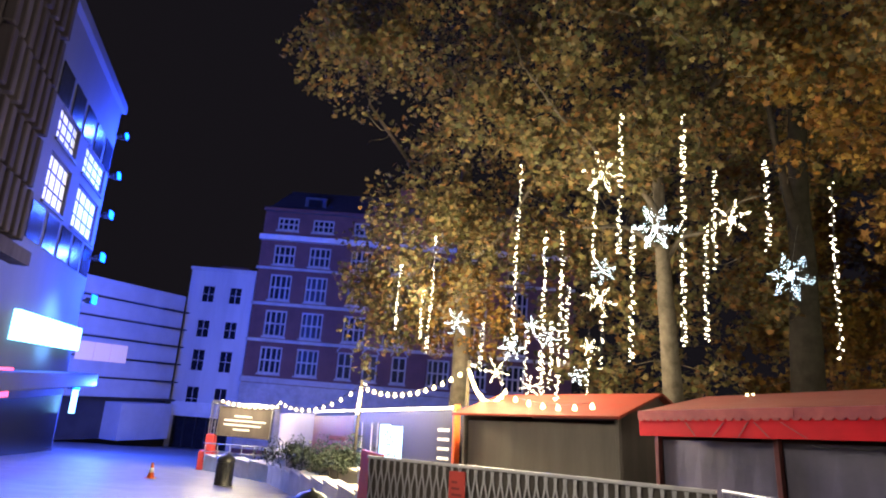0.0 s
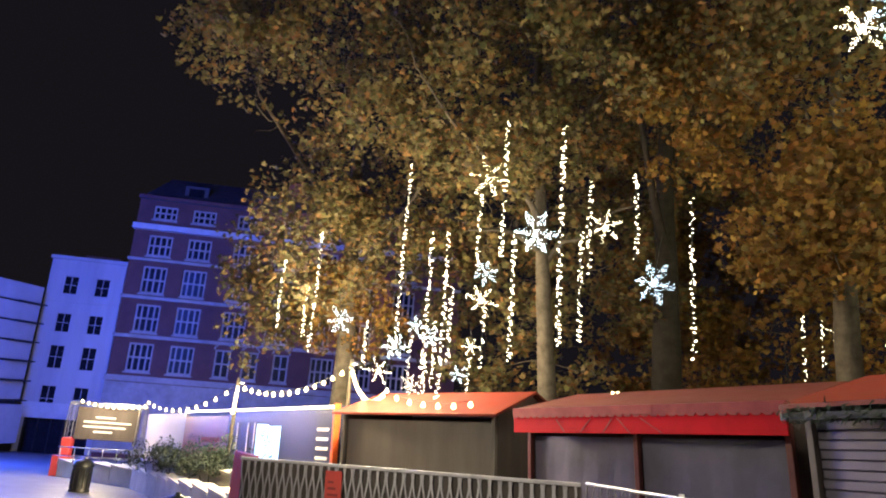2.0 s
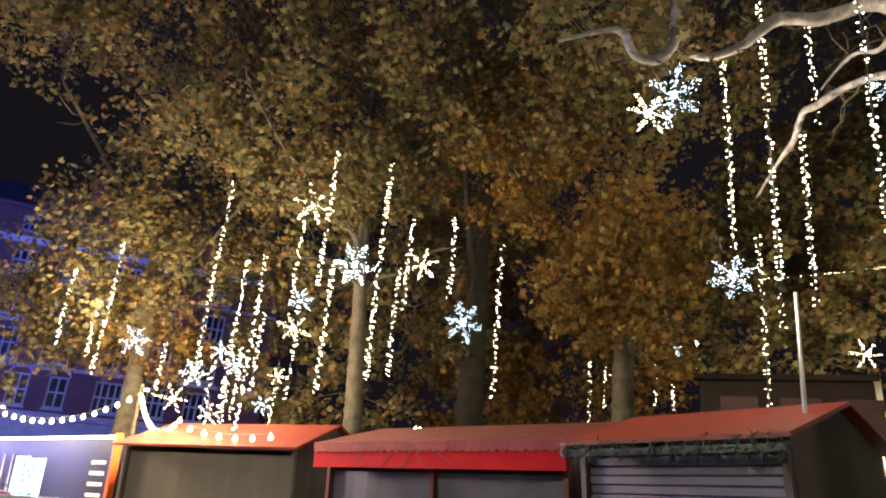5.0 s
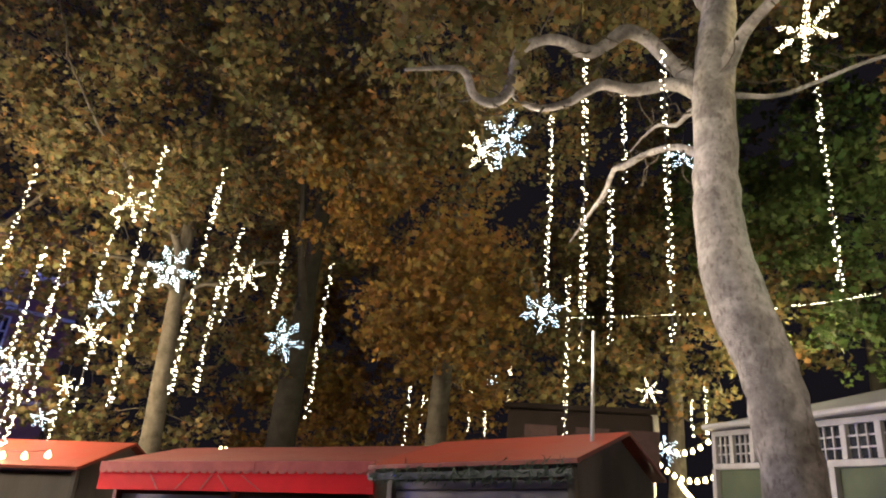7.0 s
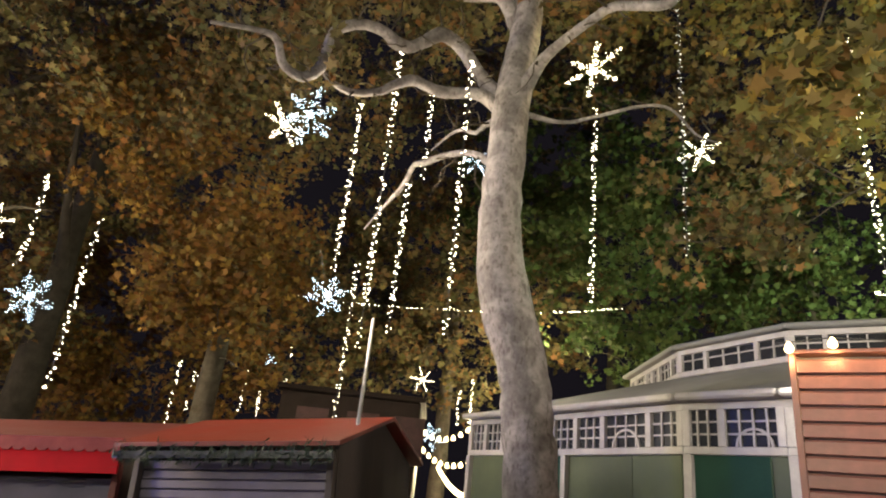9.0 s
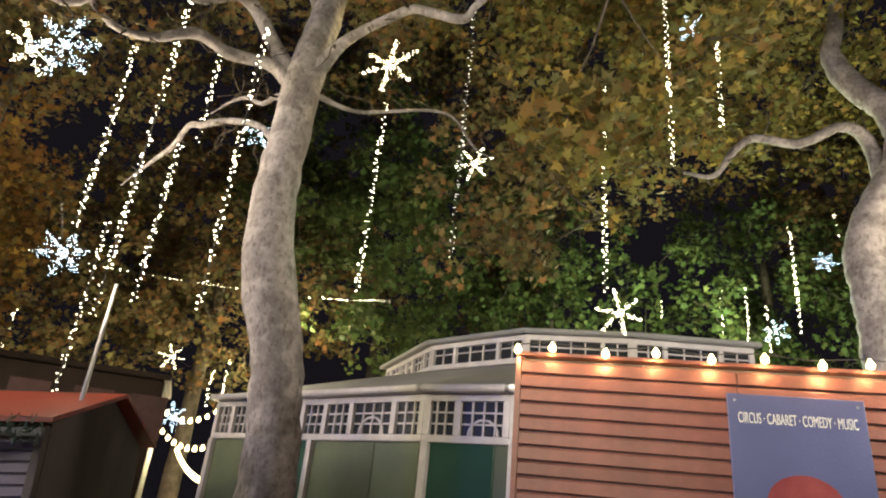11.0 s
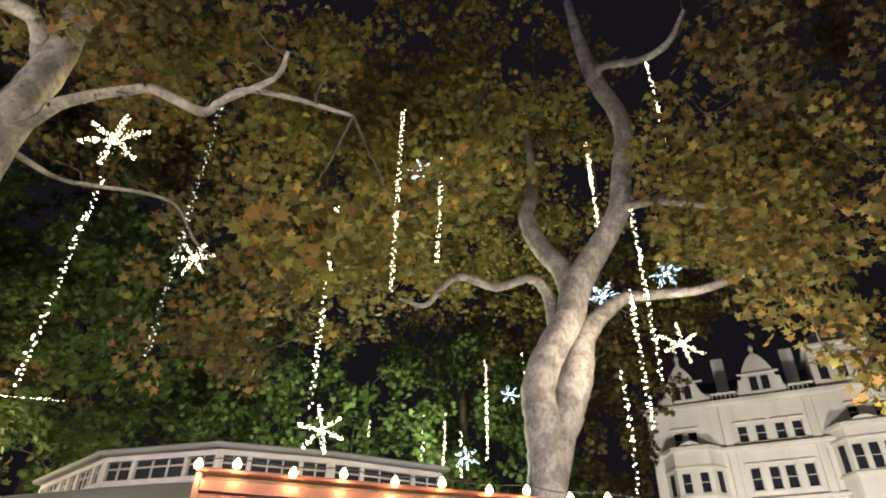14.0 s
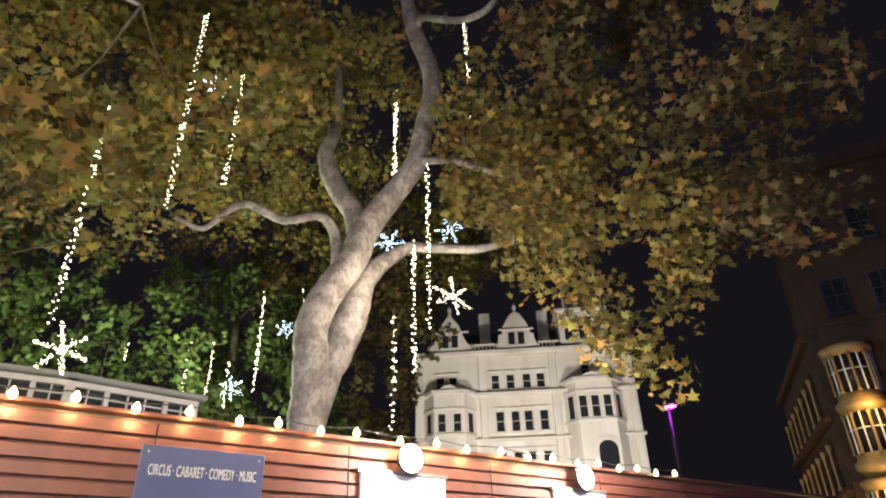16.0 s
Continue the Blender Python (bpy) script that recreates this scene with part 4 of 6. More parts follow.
s0, s1 = fx(105.0), fx(114.0)
sign = thing("venue_sign", m @ pose(s0, -0.05, 0), "slate blue sign board with condensed white lettering", "sign")
part("board", box(0, s1 - s0, 0, 0.03, 2.0, 2.93, bevel=0.006), SIGNBLUE, sign)
words("lettering", "CIRCUS · CABARET · COMEDY · MUSIC", 0.13, pose(0.08, -0.004, 2.68, 90), WHITE, sign, (s1 - s0) * 0.86)
part("pink_arc", poly(bmesh.new(), [((s1 - s0) * 0.5 + 0.3 * math.cos(math.pi * k / 14), -0.006, 2.04 + 0.24 * math.sin(math.pi * k / 14)) for k in range(15)], (0, 0.004, 0)), SCALLOP, sign, "faded pink arc printed on the board")
for x in (0.06, s1 - s0 - 0.06):
    part("screw", lathe(bmesh.new(), [(0.012, 0), (0.012, 0.004)], 8), METAL, sign).matrix_local = pose(x, -0.001, 2.87, 90)


# festoon bulbs on the cap of the cedar front
def festoon_bulb_mesh(r):
    bm = bmesh.new()
    lathe(bm, [(0.3 * r, r * 1.5), (0.55 * r, r * 0.9), (0.95 * r, r * 0.3), (r, -r * 0.2), (0.8 * r, -r * 0.75), (0.3 * r, -r * 1.05)], 10)
    me = bpy.data.meshes.new("bulb")
    bm.to_mesh(me)
    bm.free()
    return me


FB = festoon_bulb_mesh(0.036)
FB.materials.append(BULB_WARM)
fest = thing("festoon_lights", m, "festoon of warm glowing bulbs along the boarded front", "string lights")
bm = bmesh.new()
path = []
BX = [fx(a) for a in (88.7, 91.55, 95.9, 99.85, 104.0, 107.8, 111.6, 114.6, 118.0, 120.9, 124.5, 127.5, 130.0, 132.8, 135.0, 137.0, 139.0, 140.6, 142.2, 143.6, 145.0, 146.4)]
for n, x in enumerate(BX):
    z = TOPZ + 0.035 + (0.03 if n % 2 else 0.0)
    path += [(x - 0.1, -0.09, z + 0.045), (x, -0.09, z + 0.05)]
    ob = new("bulb", FB)
    ob.parent, ob.matrix_local = fest, pose(x, -0.09, z - 0.0)
    if n < 16:
        lamp("bulb_light", "POINT", m @ pose(x, -0.085, z - 0.085), 3.2, (1.0, 0.64, 0.24), 0.03)
tube(bm, path, 0.006, 5)
part("cable", bm, WIRE, fest)
# white lit boards with a floodlight above each
for a0, a1 in ((121.5, 128.3), (137.0, 141.0)):
    x0, x1 = fx(a0), fx(a1)
    wb1 = thing("lit_poster_board", m @ pose(x0, -0.06, 0), "pale lilac poster board under a glaring floodlight", "sign")
    part("board", box(0, x1 - x0, 0, 0.04, 1.2, 2.86, bevel=0.006), HOARDPALE, wb1)
    part("board_frame", poly(bmesh.new(), [(-0.03, -0.006, 2.862), (x1 - x0 + 0.03, -0.006, 2.862), (x1 - x0 + 0.03, -0.006, 2.9), (-0.03, -0.006, 2.9)], (0, 0.045, 0)), METAL, wb1)
    fl = thing("floodlight", m @ pose((x0 + x1) / 2, -0.16, 3.02), "glaring white floodlight on a short bracket", "floodlight")
    part("housing", lathe(bmesh.new(), [(0.08, -0.09), (0.14, -0.05), (0.165, 0.015), (0.152, 0.02)], 24), BLACK, fl).matrix_local = pose(0, 0.0, 0, 90)
    part("lens", lathe(bmesh.new(), [(0.145, 0.021), (0.12, 0.045), (0.05, 0.058)], 24), FLOOD, fl).matrix_local = pose(0, 0, 0, 90)
    part("bracket", box(-0.02, 0.02, 0.08, 0.16, -0.02, 0.02), METAL, fl)
    lamp("flood_light", "POINT", m @ pose((x0 + x1) / 2, -0.7, 3.15), 120, (1.0, 0.9, 0.72), 0.1)
    lamp("flood_light", "POINT", m @ pose((x0 + x1) / 2, 0.4, 3.7), 420, (1.0, 0.9, 0.72), 0.1)


# ---- street furniture by the paved way ----
def litter_bin(az, r):
    x, y = polar(az, r)
    t = thing("litter_bin", pose(x, y, slope(x, y)), "black domed cast litter bin on the paving", "litter bin", "bins by the paved way")
    part("body", lathe(bmesh.new(), [(0.3, 0), (0.31, 0.06), (0.27, 0.1), (0.28, 0.72), (0.3, 0.76)], 22), BLACK, t)
    part("dome", lathe(bmesh.new(), [(0.31, 0.765), (0.31, 0.8), (0.27, 0.9), (0.17, 0.98), (0.05, 1.01), (0.03, 1.05)], 22), BLACK, t)
    bm = bmesh.new()
    for k in range(12):
        a = 2 * math.pi * k / 12
        bx(bm, 0.283 * math.cos(a) - 0.015, 0.283 * math.cos(a) + 0.015, 0.283 * math.sin(a) - 0.015, 0.283 * math.sin(a) + 0.015, 0.12, 0.7)
    part("ribs", bm, BLACK, t)


litter_bin(-16.2, 24.5)
litter_bin(-8.9, 10.4)
x, y = polar(-21.6, 25.7)
cone = thing("traffic_cone", pose(x, y, slope(x, y)), "orange traffic cone with a pale band on paving", "traffic cone")
part("base", box(-0.16, 0.16, -0.16, 0.16, 0, 0.03, bevel=0.01), ORANGE, cone)
part("cone", lathe(bmesh.new(), [(0.12, 0.03), (0.035, 0.5), (0.03, 0.51)], 16), ORANGE, cone)
part("band", lathe(bmesh.new(), [(0.095, 0.2), (0.066, 0.36)], 16), WHITE, cone, "pale reflective band")


def wall_run(name, pts, height, thick, mat, label, gap=0.0):
    """A low wall of stone lengths between ground points."""
    t = thing(name, pose(*pts[0], slope(*pts[0])), label, "wall")
    for p, q in zip(pts, pts[1:]):
        m, w = between(p, q)
        n = max(1, int(w / 1.4))
        for k in range(n):
            a, b = k * w / n, (k + 1) * w / n
            z = slope(*(m @ Vector(((a + b) / 2, 0, 0))).to_2d()) - m.translation.z
            o = part("stone", box(a + 0.006, b - 0.006, 0, thick, z - 0.4, z + height, bevel=0.015), mat, t)
            o.matrix_local = t.matrix_world.inverted() @ m
            o = part("coping", box(a + 0.004, b - 0.004, -0.03, thick + 0.03, z + height + 0.003, z + height + 0.07, bevel=0.012), mat, t)
            o.matrix_local = t.matrix_world.inverted() @ m
    return t


wall_run("low_wall", [polar(-18.2, 33), polar(-12.9, 27), polar(-5.6, 15.6), polar(0.5, 11.5)], 0.62, 0.45, STONE, "pale stone low wall edging the garden")
wall_run("planter_wall", [polar(-12.6, 26), polar(-5.6, 19.5), polar(-4.2, 16.5)], 0.95, 0.3, STONE, "pale dotted stone planter wall under a hedge")
m, w = between(polar(-5.4, 14.3), polar(-3.6, 13.4))
cp = thing("curved_panel", m, "pinkish red curved barrier panel", "barrier")
part("sheet", box(0, w, 0, 0.05, 0, 1.62, bevel=0.02), REDPAINT, cp)
x, y = polar(0.4, 10.8)
bl = thing("bench_block", pose(x, y, slope(x, y), 0, 0, -20), "reddish stone bench block", "bench")
part("block", box(-0.5, 0.5, -0.25, 0.25, 0, 0.55, bevel=0.02), REDPAINT, bl)
part("top", box(-0.53, 0.53, -0.28, 0.28, 0.553, 0.6, bevel=0.01), STONE, bl)
m, w = between(polar(-9.6, 11.6), polar(0.5, 8.6))
bench = thing("lit_bench", m, "pale stone bench with a warm lit edge", "bench")
part("seat", box(0, w, 0, 0.5, 0.36, 0.46, bevel=0.012), STONE, bench)
part("support", box(0.05, w - 0.05, 0.1, 0.4, -0.3, 0.355), STONE, bench)

# hedge in the planter
rng = np.random.default_rng(11)


def leaf_cloud(name, centres, size, mat, parent, spread, per, seed, droop=0.0, lobes=True):
    """Many small lobed leaves round clump centres, as one mesh."""
    g = np.random.default_rng(seed)
    c = np.repeat(np.asarray(centres, float), per, 0)
    n = len(c)
    off = g.normal(0, 1, (n, 3))
    off *= spread * np.cbrt(g.random((n, 1))) / np.linalg.norm(off, axis=1, keepdims=True)
    off[:, 2] *= 0.8
    c = c + off
    if lobes:
        ang = np.radians([-90, -60, -28, -2, 22, 52, 74, 90, 106, 128, 158, 182, 208, 240])
        rad = np.array([0.42, 0.42, 0.8, 0.42, 0.92, 0.46, 0.6, 1.05, 0.6, 0.46, 0.92, 0.42, 0.8, 0.42])
        rad = rad[: len(ang)]
    else:
        ang = np.radians([-90, 0, 90, 180])
        rad = np.array([0.9, 0.45, 1.0, 0.45])
    base = np.stack([rad * np.cos(ang), rad * np.sin(ang), 0.18 * np.abs(np.cos(ang)) * rad], 1)
    a, b, t = g.random(n) * 2 * np.pi, g.normal(0, 0.75, n) + droop, g.normal(0, 0.6, n)
    s = size * g.uniform(0.55, 1.25, n)
    ca, sa, cb, sb, ct, st = np.cos(a), np.sin(a), np.cos(b), np.sin(b), np.cos(t), np.sin(t)
    rot = np.empty((n, 3, 3))
    rx = np.zeros((n, 3, 3))
    rx[:, 0, 0], rx[:, 1, 1], rx[:, 1, 2], rx[:, 2, 1], rx[:, 2, 2] = 1, cb, -sb, sb, cb
    ry = np.zeros((n, 3, 3))
    ry[:, 1, 1], ry[:, 0, 0], ry[:, 0, 2], ry[:, 2, 0], ry[:, 2, 2] = 1, ct, st, -st, ct
    rz = np.zeros((n, 3, 3))
    rz[:, 2, 2], rz[:, 0, 0], rz[:, 0, 1], rz[:, 1, 0], rz[:, 1, 1] = 1, ca, -sa, sa, ca
    rot = rz @ rx @ ry
    k = len(ang)
    v = np.einsum("nij,kj->nki", rot, base) * s[:, None, None] + c[:, None]
    me = bpy.data.meshes.new(name)
    me.vertices.add(n * k)
    me.vertices.foreach_set("co", v.ravel())
    me.loops.add(n * k)
    me.loops.foreach_set("vertex_index", np.arange(n * k, dtype=np.int32))
    me.polygons.add(n)
    me.polygons.foreach_set("loop_start", np.arange(0, n * k, k, dtype=np.int32))
    me.update(calc_edges=True)
    me.materials.append(mat)
    ob = new(name, me)
    ob.parent = parent
    if parent:
        ob.matrix_parent_inverse = parent.matrix_world.inverted()
    return tagged(ob, kind="stuff")


hp, hq = np.array(polar(-11.5, 24.8)), np.array(polar(-6.4, 20.0))
for k, f in enumerate((0.08, 0.36, 0.66, 0.92)):
    p = hp + (hq - hp) * f
    zz = slope(*p)
    sh = thing("shrub", pose(p[0], p[1], zz), "dark clipped evergreen shrub in the planter", "shrub", "shrubs in the planter")
    cs = [(p[0] + rng.normal(0, 0.5), p[1] + rng.normal(0, 0.4), zz + 1.0 + abs(rng.normal(0, 0.33))) for _ in range(30)]
    leaf_cloud("foliage", cs, 0.06, HEDGE, sh, 0.3, 60, 20 + k, lobes=False)
    bm = bmesh.new()
    for j in range(4):
        tube(bm, [(0.1 * j - 0.15, 0, 0), (0.2 * j - 0.3, 0.1, 0.6), (0.3 * j - 0.45, 0.0, 1.1)], [0.03, 0.02, 0.01], 5)
    part("stem", bm, DARKBARK, sh)

# hoarding with a display window
m, w = between(polar(-12.4, 32), polar(2.9, 17.3))
tilt = math.degrees(math.atan2(slope(*polar(2.9, 17.3)) - m.translation.z, w))
m = m @ pose(0, 0, 0, 0, -tilt, 0)
hoard = thing("event_hoarding", m, "long maroon and pale event hoarding with display window", "hoarding")
H2 = 2.75
for k, (f0, f1, mat) in enumerate(((0, 0.3, HOARDPALE), (0.3, 0.56, HOARD), (0.56, 0.985, NAVY))):
    part("panel", box(w * f0 + 0.01, w * f1 - 0.01, 0, 0.12, 0, H2 + (0.0, -0.12, 0.1)[k], bevel=0.01), mat, hoard)
part("end_frame", box(w * 0.985, w * 0.993, -0.05, 0.12, 0, H2 + 0.14, bevel=0.02), ORANGE, hoard, "orange end frame")
part("end_panel", box(w * 0.985, w * 0.99, 0.13, 2.4, 0, H2 + 0.1), NAVY, hoard)
part("top_light", box(w * 0.3, w * 0.985, -0.06, -0.005, H2 + 0.02, H2 + 0.08), BULB_STRIP, hoard, "white light strip along the top edge")
part("display", box(w * 0.705, w * 0.75, -0.03, -0.004, 1.2, 2.35), MONITOR, hoard, "bright bluish display")
for k in range(4):
    part("light_bar", box(w * (0.755 + 0.013 * k), w * (0.762 + 0.013 * k), -0.03, -0.004, 1.3, 2.3), MONITOR, hoard)
for k in range(7):
    part("text_bar", box(w * 0.935, w * 0.972, -0.02, -0.004, 0.75 + 0.24 * k, 0.83 + 0.24 * k), WHITE, hoard)
for k, (x0, x1, z) in enumerate(((0.42, 0.52, 1.75), (0.44, 0.51, 1.4))):
    part("text_bar", box(w * x0, w * x1, -0.02, -0.004, z, z + 0.16), SCALLOP, hoard)
for x0 in (0.61, 0.66, 0.69):
    part("window_bar", box(w * x0, w * x0 + 0.06, -0.03, -0.004, 1.0, 2.4), HOARDPALE, hoard)

# entrance gate with a banner
m, w = between(polar(-17.9, 33), polar(-12.6, 32))
gate = thing("entrance_gate", m, "truss entrance gate with dark banner and red bases", "gate")
for x in (0.15, w - 0.15):
    bm = bmesh.new()
    for dx in (-0.13, 0.13):
        for dy in (-0.13, 0.13):
            bx(bm, x + dx - 0.02, x + dx + 0.02, dy - 0.02, dy + 0.02, 0.5, 3.05)
    for k in range(9):
        z = 0.6 + k * 0.27
        tube(bm, [(x - 0.13, -0.13, z), (x + 0.13, -0.13, z + 0.27)], 0.012, 5)
    part("truss_leg", bm, METAL, gate)
part("truss_beam", box(0, w, -0.12, 0.12, 2.98, 3.1), METAL, gate)
part("base", box(-0.25, 0.45, -0.3, 0.3, 0, 0.85, bevel=0.03), REDPAINT, gate, "red base block")
part("post_cover", box(-0.05, 0.35, -0.2, 0.2, 0.853, 1.6, bevel=0.03), REDPAINT, gate)
bn = part("banner", box(0.35, w - 0.25, -0.06, -0.02, 1.55, 2.9, bevel=0.008), SHEDWOOD, gate, "dark brown banner")
for k, (a, b) in enumerate(((0.3, 0.62), (0.12, 0.88), (0.12, 0.8), (0.3, 0.6))):
    part("text_bar", box(0.35 + (w - 0.6) * a, 0.35 + (w - 0.6) * b, -0.075, -0.063, 2.45 - 0.2 * k, 2.52 - 0.2 * k), WHITE, bn)
rail = thing("hand_rail", m @ pose(0, -1.2, 0), "grey tubular hand rail on the low wall", "railing")
for k in range(9):
    part("post", lathe(bmesh.new(), [(0.02, 0.6), (0.02, 1.3)], 6, (0.4 + k * 0.55, 0)), METAL, rail)
bm = bmesh.new()
tube(bm, [(0.3, 0, 1.3), (5.2, 0, 1.32)], 0.025, 6)
tube(bm, [(0.3, 0, 0.95), (5.2, 0, 0.97)], 0.018, 6)
part("rail", bm, METAL, rail)

# patterned metal fence, then plain railing
m, w = between(polar(-4.6, 13.2), polar(23.0, 10.0))
za, zb = 1.7 - 13.2 * math.tan(radians(5.35)), 1.7 - 10.0 * math.tan(radians(5.35))
m = m @ pose(0, 0, za - m.translation.z - 1.25, 0, -math.degrees(math.atan2(zb - za, w)), 0)
mf = thing("patterned_fence", m, "pale metal fence cut in a wavy leaf pattern", "fence")
bm = bmesh.new()
for s in (-1, 1):
    pts = [(s * (0.016 + 0.058 * math.sin(math.pi * 1.5 * k / 12 + 0.4) ** 2), 0, 0.06 + 1.13 * k / 12) for k in range(13)]
    for a, b in zip(pts, pts[1:]):
        bm.faces.new([bm.verts.new(v) for v in ((a[0] - 0.014, 0, a[2]), (a[0] + 0.014, 0, a[2]), (b[0] + 0.014, 0, b[2]), (b[0] - 0.014, 0, b[2]))])
for f in bmesh.ops.extrude_face_region(bm, geom=bm.faces[:])["geom"]:
    if isinstance(f, bmesh.types.BMVert):
        f.co.y += 0.012
slat_mesh = bpy.data.meshes.new("slat")
bm.to_mesh(slat_mesh)
bm.free()
slat_mesh.materials.append(CUTMETAL)
nslat = int(w / 0.165)
for k in range(nslat):
    ob = new("slat", slat_mesh)
    ob.parent, ob.matrix_local = mf, pose(0.1 + k * 0.165, 0.012 * (k % 2), 0)
part("top_rail", box(0, w, -0.02, 0.035, 1.2, 1.25), CUTMETAL, mf)
part("bottom_rail", box(0, w, -0.02, 0.035, 0, 0.06), CUTMETAL, mf)
part("back_sheet", box(0, w, 0.04, 0.05, 0.05, 1.2), SHEDWOOD, mf, "dark backing sheet")
sg = thing("red_fence_sign", m @ pose(13.2 * math.sin(radians(8.6)), -0.03, 0.62), "small red notice sign hung on the fence", "sign")
part("plate", box(0, 0.34, -0.01, 0.005, 0, 0.52, bevel=0.01), REDPAINT, sg)
for k in range(3):
    part("text_bar", box(0.06, 0.28 - 0.05 * k, -0.014, -0.0105, 0.12 + 0.1 * k, 0.16 + 0.1 * k), SCALLOP, sg)
m, w = between(polar(23.1, 9.95), polar(47, 7.4))
rl = thing("garden_railing", m, "thin grey railing in front of the stalls", "railing")
za, zb = 1.7 - 9.95 * math.tan(radians(5.35)), 1.7 - 7.4 * math.tan(radians(6.2))
for k in range(int(w / 0.13)):
    x = k * 0.13
    zt = za + (zb - za) * x / w - m.translation.z
    part("bar", box(x, x + 0.014, 0, 0.014, zt - 1.1, zt - 0.01), METAL, rl)
bm = bmesh.new()
tube(bm, [(0, 0.007, za - m.translation.z), (w, 0.007, zb - m.translation.z)], 0.025, 8)
part("top_rail", bm, METAL, rl)
bm = bmesh.new()
tube(bm, [(0, 0.007, za - m.translation.z - 1.1), (w, 0.007, zb - m.translation.z - 1.1)], 0.02, 6)
part("bottom_rail", bm, METAL, rl)

# mast and festoons by the hoarding
BIGBULB = festoon_bulb_mesh(0.052)
BIGBULB.materials.append(BULB_HOT)


def festoon(p, q, sag, n, label="festoon of warm round bulbs slung between masts"):
    t = thing("festoon_lights", pose(*p), label, "string lights", "festoons over the entrance")
    p, q = Vector(p), Vector(q)
    pts = [p.lerp(q, k / n) - Vector((0, 0, sag * 4 * (k / n) * (1 - k / n))) - p for k in range(n + 1)]
    part("cable", tube(bmesh.new(), pts, 0.01, 5), WIRE, t)
    for v in pts:
        ob = new("bulb", BIGBULB)
        ob.parent, ob.matrix_local = t, pose(*(v - Vector((0, 0, 0.08))))


def above(az, el, r):
    x, y = polar(az, r)
    return (x, y, 1.7 + r * math.tan(radians(el)))


def mast(p, label="slim timber mast carrying festoon lights"):
    g = slope(p[0], p[1])
    t = thing("festoon_mast", pose(p[0], p[1], g), label, "mast", "masts at the entrance")
    part("shaft", lathe(bmesh.new(), [(0.07, 0), (0.06, 1.5), (0.05, p[2] - g + 0.15)], 10), DARKBARK, t)
    part("hook", box(-0.02, 0.16, -0.02, 0.02, p[2] - g, p[2] - g + 0.04), METAL, t)


M1, M2, M3 = above(3.1, 2.6, 18.0), above(-6.0, 0.3, 21.0), above(-14.3, -1.6, 31.0)
for p in (M1, M2):
    mast(p)
festoon(M1, M2, 0.45, 14)
festoon(M2, above(-12.6, -1.6, 30.5), 0.5, 11)
festoon(M1, above(6.3, 0.9, 17.0), 0.55, 12)
festoon(M1, above(4.3, 0.3, 17.3), 0.1, 9, "bunched festoon bulbs hanging down the mast")
festoon(M2, above(-6.1, -1.8, 20.8), 0.02, 7, "bunched festoon bulbs hanging down the mast")
festoon(above(-17.2, -1.8, 32.4), above(-12.8, -1.9, 31.6), 0.15, 10)
festoon(above(7.2, 0.35, 16.3), above(13.5, 0.35, 14.0), 0.1, 5)
festoon(above(25.2, 2.0, 13.6), above(25.6, 2.0, 13.6), 0.01, 1, "single warm lamp on the stall roof")
festoon(above(60.6, 5.6, 17.0), above(64.2, 6.2, 17.5), 0.2, 6)
festoon(above(60.6, 4.2, 17.5), above(64.4, 3.6, 16.2), 0.2, 7)
festoon(above(62.0, 3.0, 16.5), above(64.2, 1.0, 15.6), 0.1, 12)


# ---- hanging light strings and snowflakes ----
def light_string(x, y, z1, z0, mat=None, size=0.016, seed=0, twist=0.035):
    r = random.Random(seed)
    t = thing("light_string", pose(x, y, z1), "hanging string of dense warm white lights" if mat is not BULB_UNLIT_GLOW else "hanging string of unlit pale lights with added glow", "string lights", "light strings in the trees")
    step = 0.022 + size * 1.6
    n = max(8, int((z1 - z0) / step))
    sway = r.uniform(-0.05, 0.05)
    pts = []
    bm = bmesh.new()
    turn, lift = r.uniform(0, 6), r.uniform(0, 6)
    for k in range(n + 1):
        f = k / n
        c = Vector((sway * math.sin(f * 3.1), sway * 0.7 * math.sin(f * 2.2 + 1), -(z1 - z0) * f))
        pts.append(c)
        turn += 2.2 + r.uniform(-0.9, 0.9)
        # the chain is denser in some lengths than in others
        full = 0.5 + 0.5 * math.sin(lift + f * 7.0) * math.sin(lift * 2 + f * 17.0)
        for j in range(1 + (r.random() < 0.55 * full)):
            if r.random() < 0.16:
                continue
            s = size * r.uniform(0.34, 0.62) * (0.8 + 0.55 * full) * (1.6 if r.random() < 0.08 else 1)
            a = turn + j * 2.4
            d = Vector((math.cos(a) * twist, math.sin(a) * twist, r.uniform(-0.45, 0.45) * step))
            vs = [bm.verts.new(c + d + Vector(v) * s) for v in ((1.2, 0, 0), (0, 1.2, 0), (-1.2, 0, 0), (0, -1.2, 0), (0, 0, 0.9), (0, 0, -0.9))]
            for i in range(4):
                bm.faces.new((vs[i], vs[(i + 1) % 4], vs[4]))
                bm.faces.new((vs[(i + 1) % 4], vs[i], vs[5]))
    tagged(part("bulb_chain", bm, mat or BULB_SOFT, t), kind="stuff")
    part("cable", tube(bmesh.new(), pts[:: max(1, n // 12)] + [pts[-1]], 0.006, 5), WIRE, t)


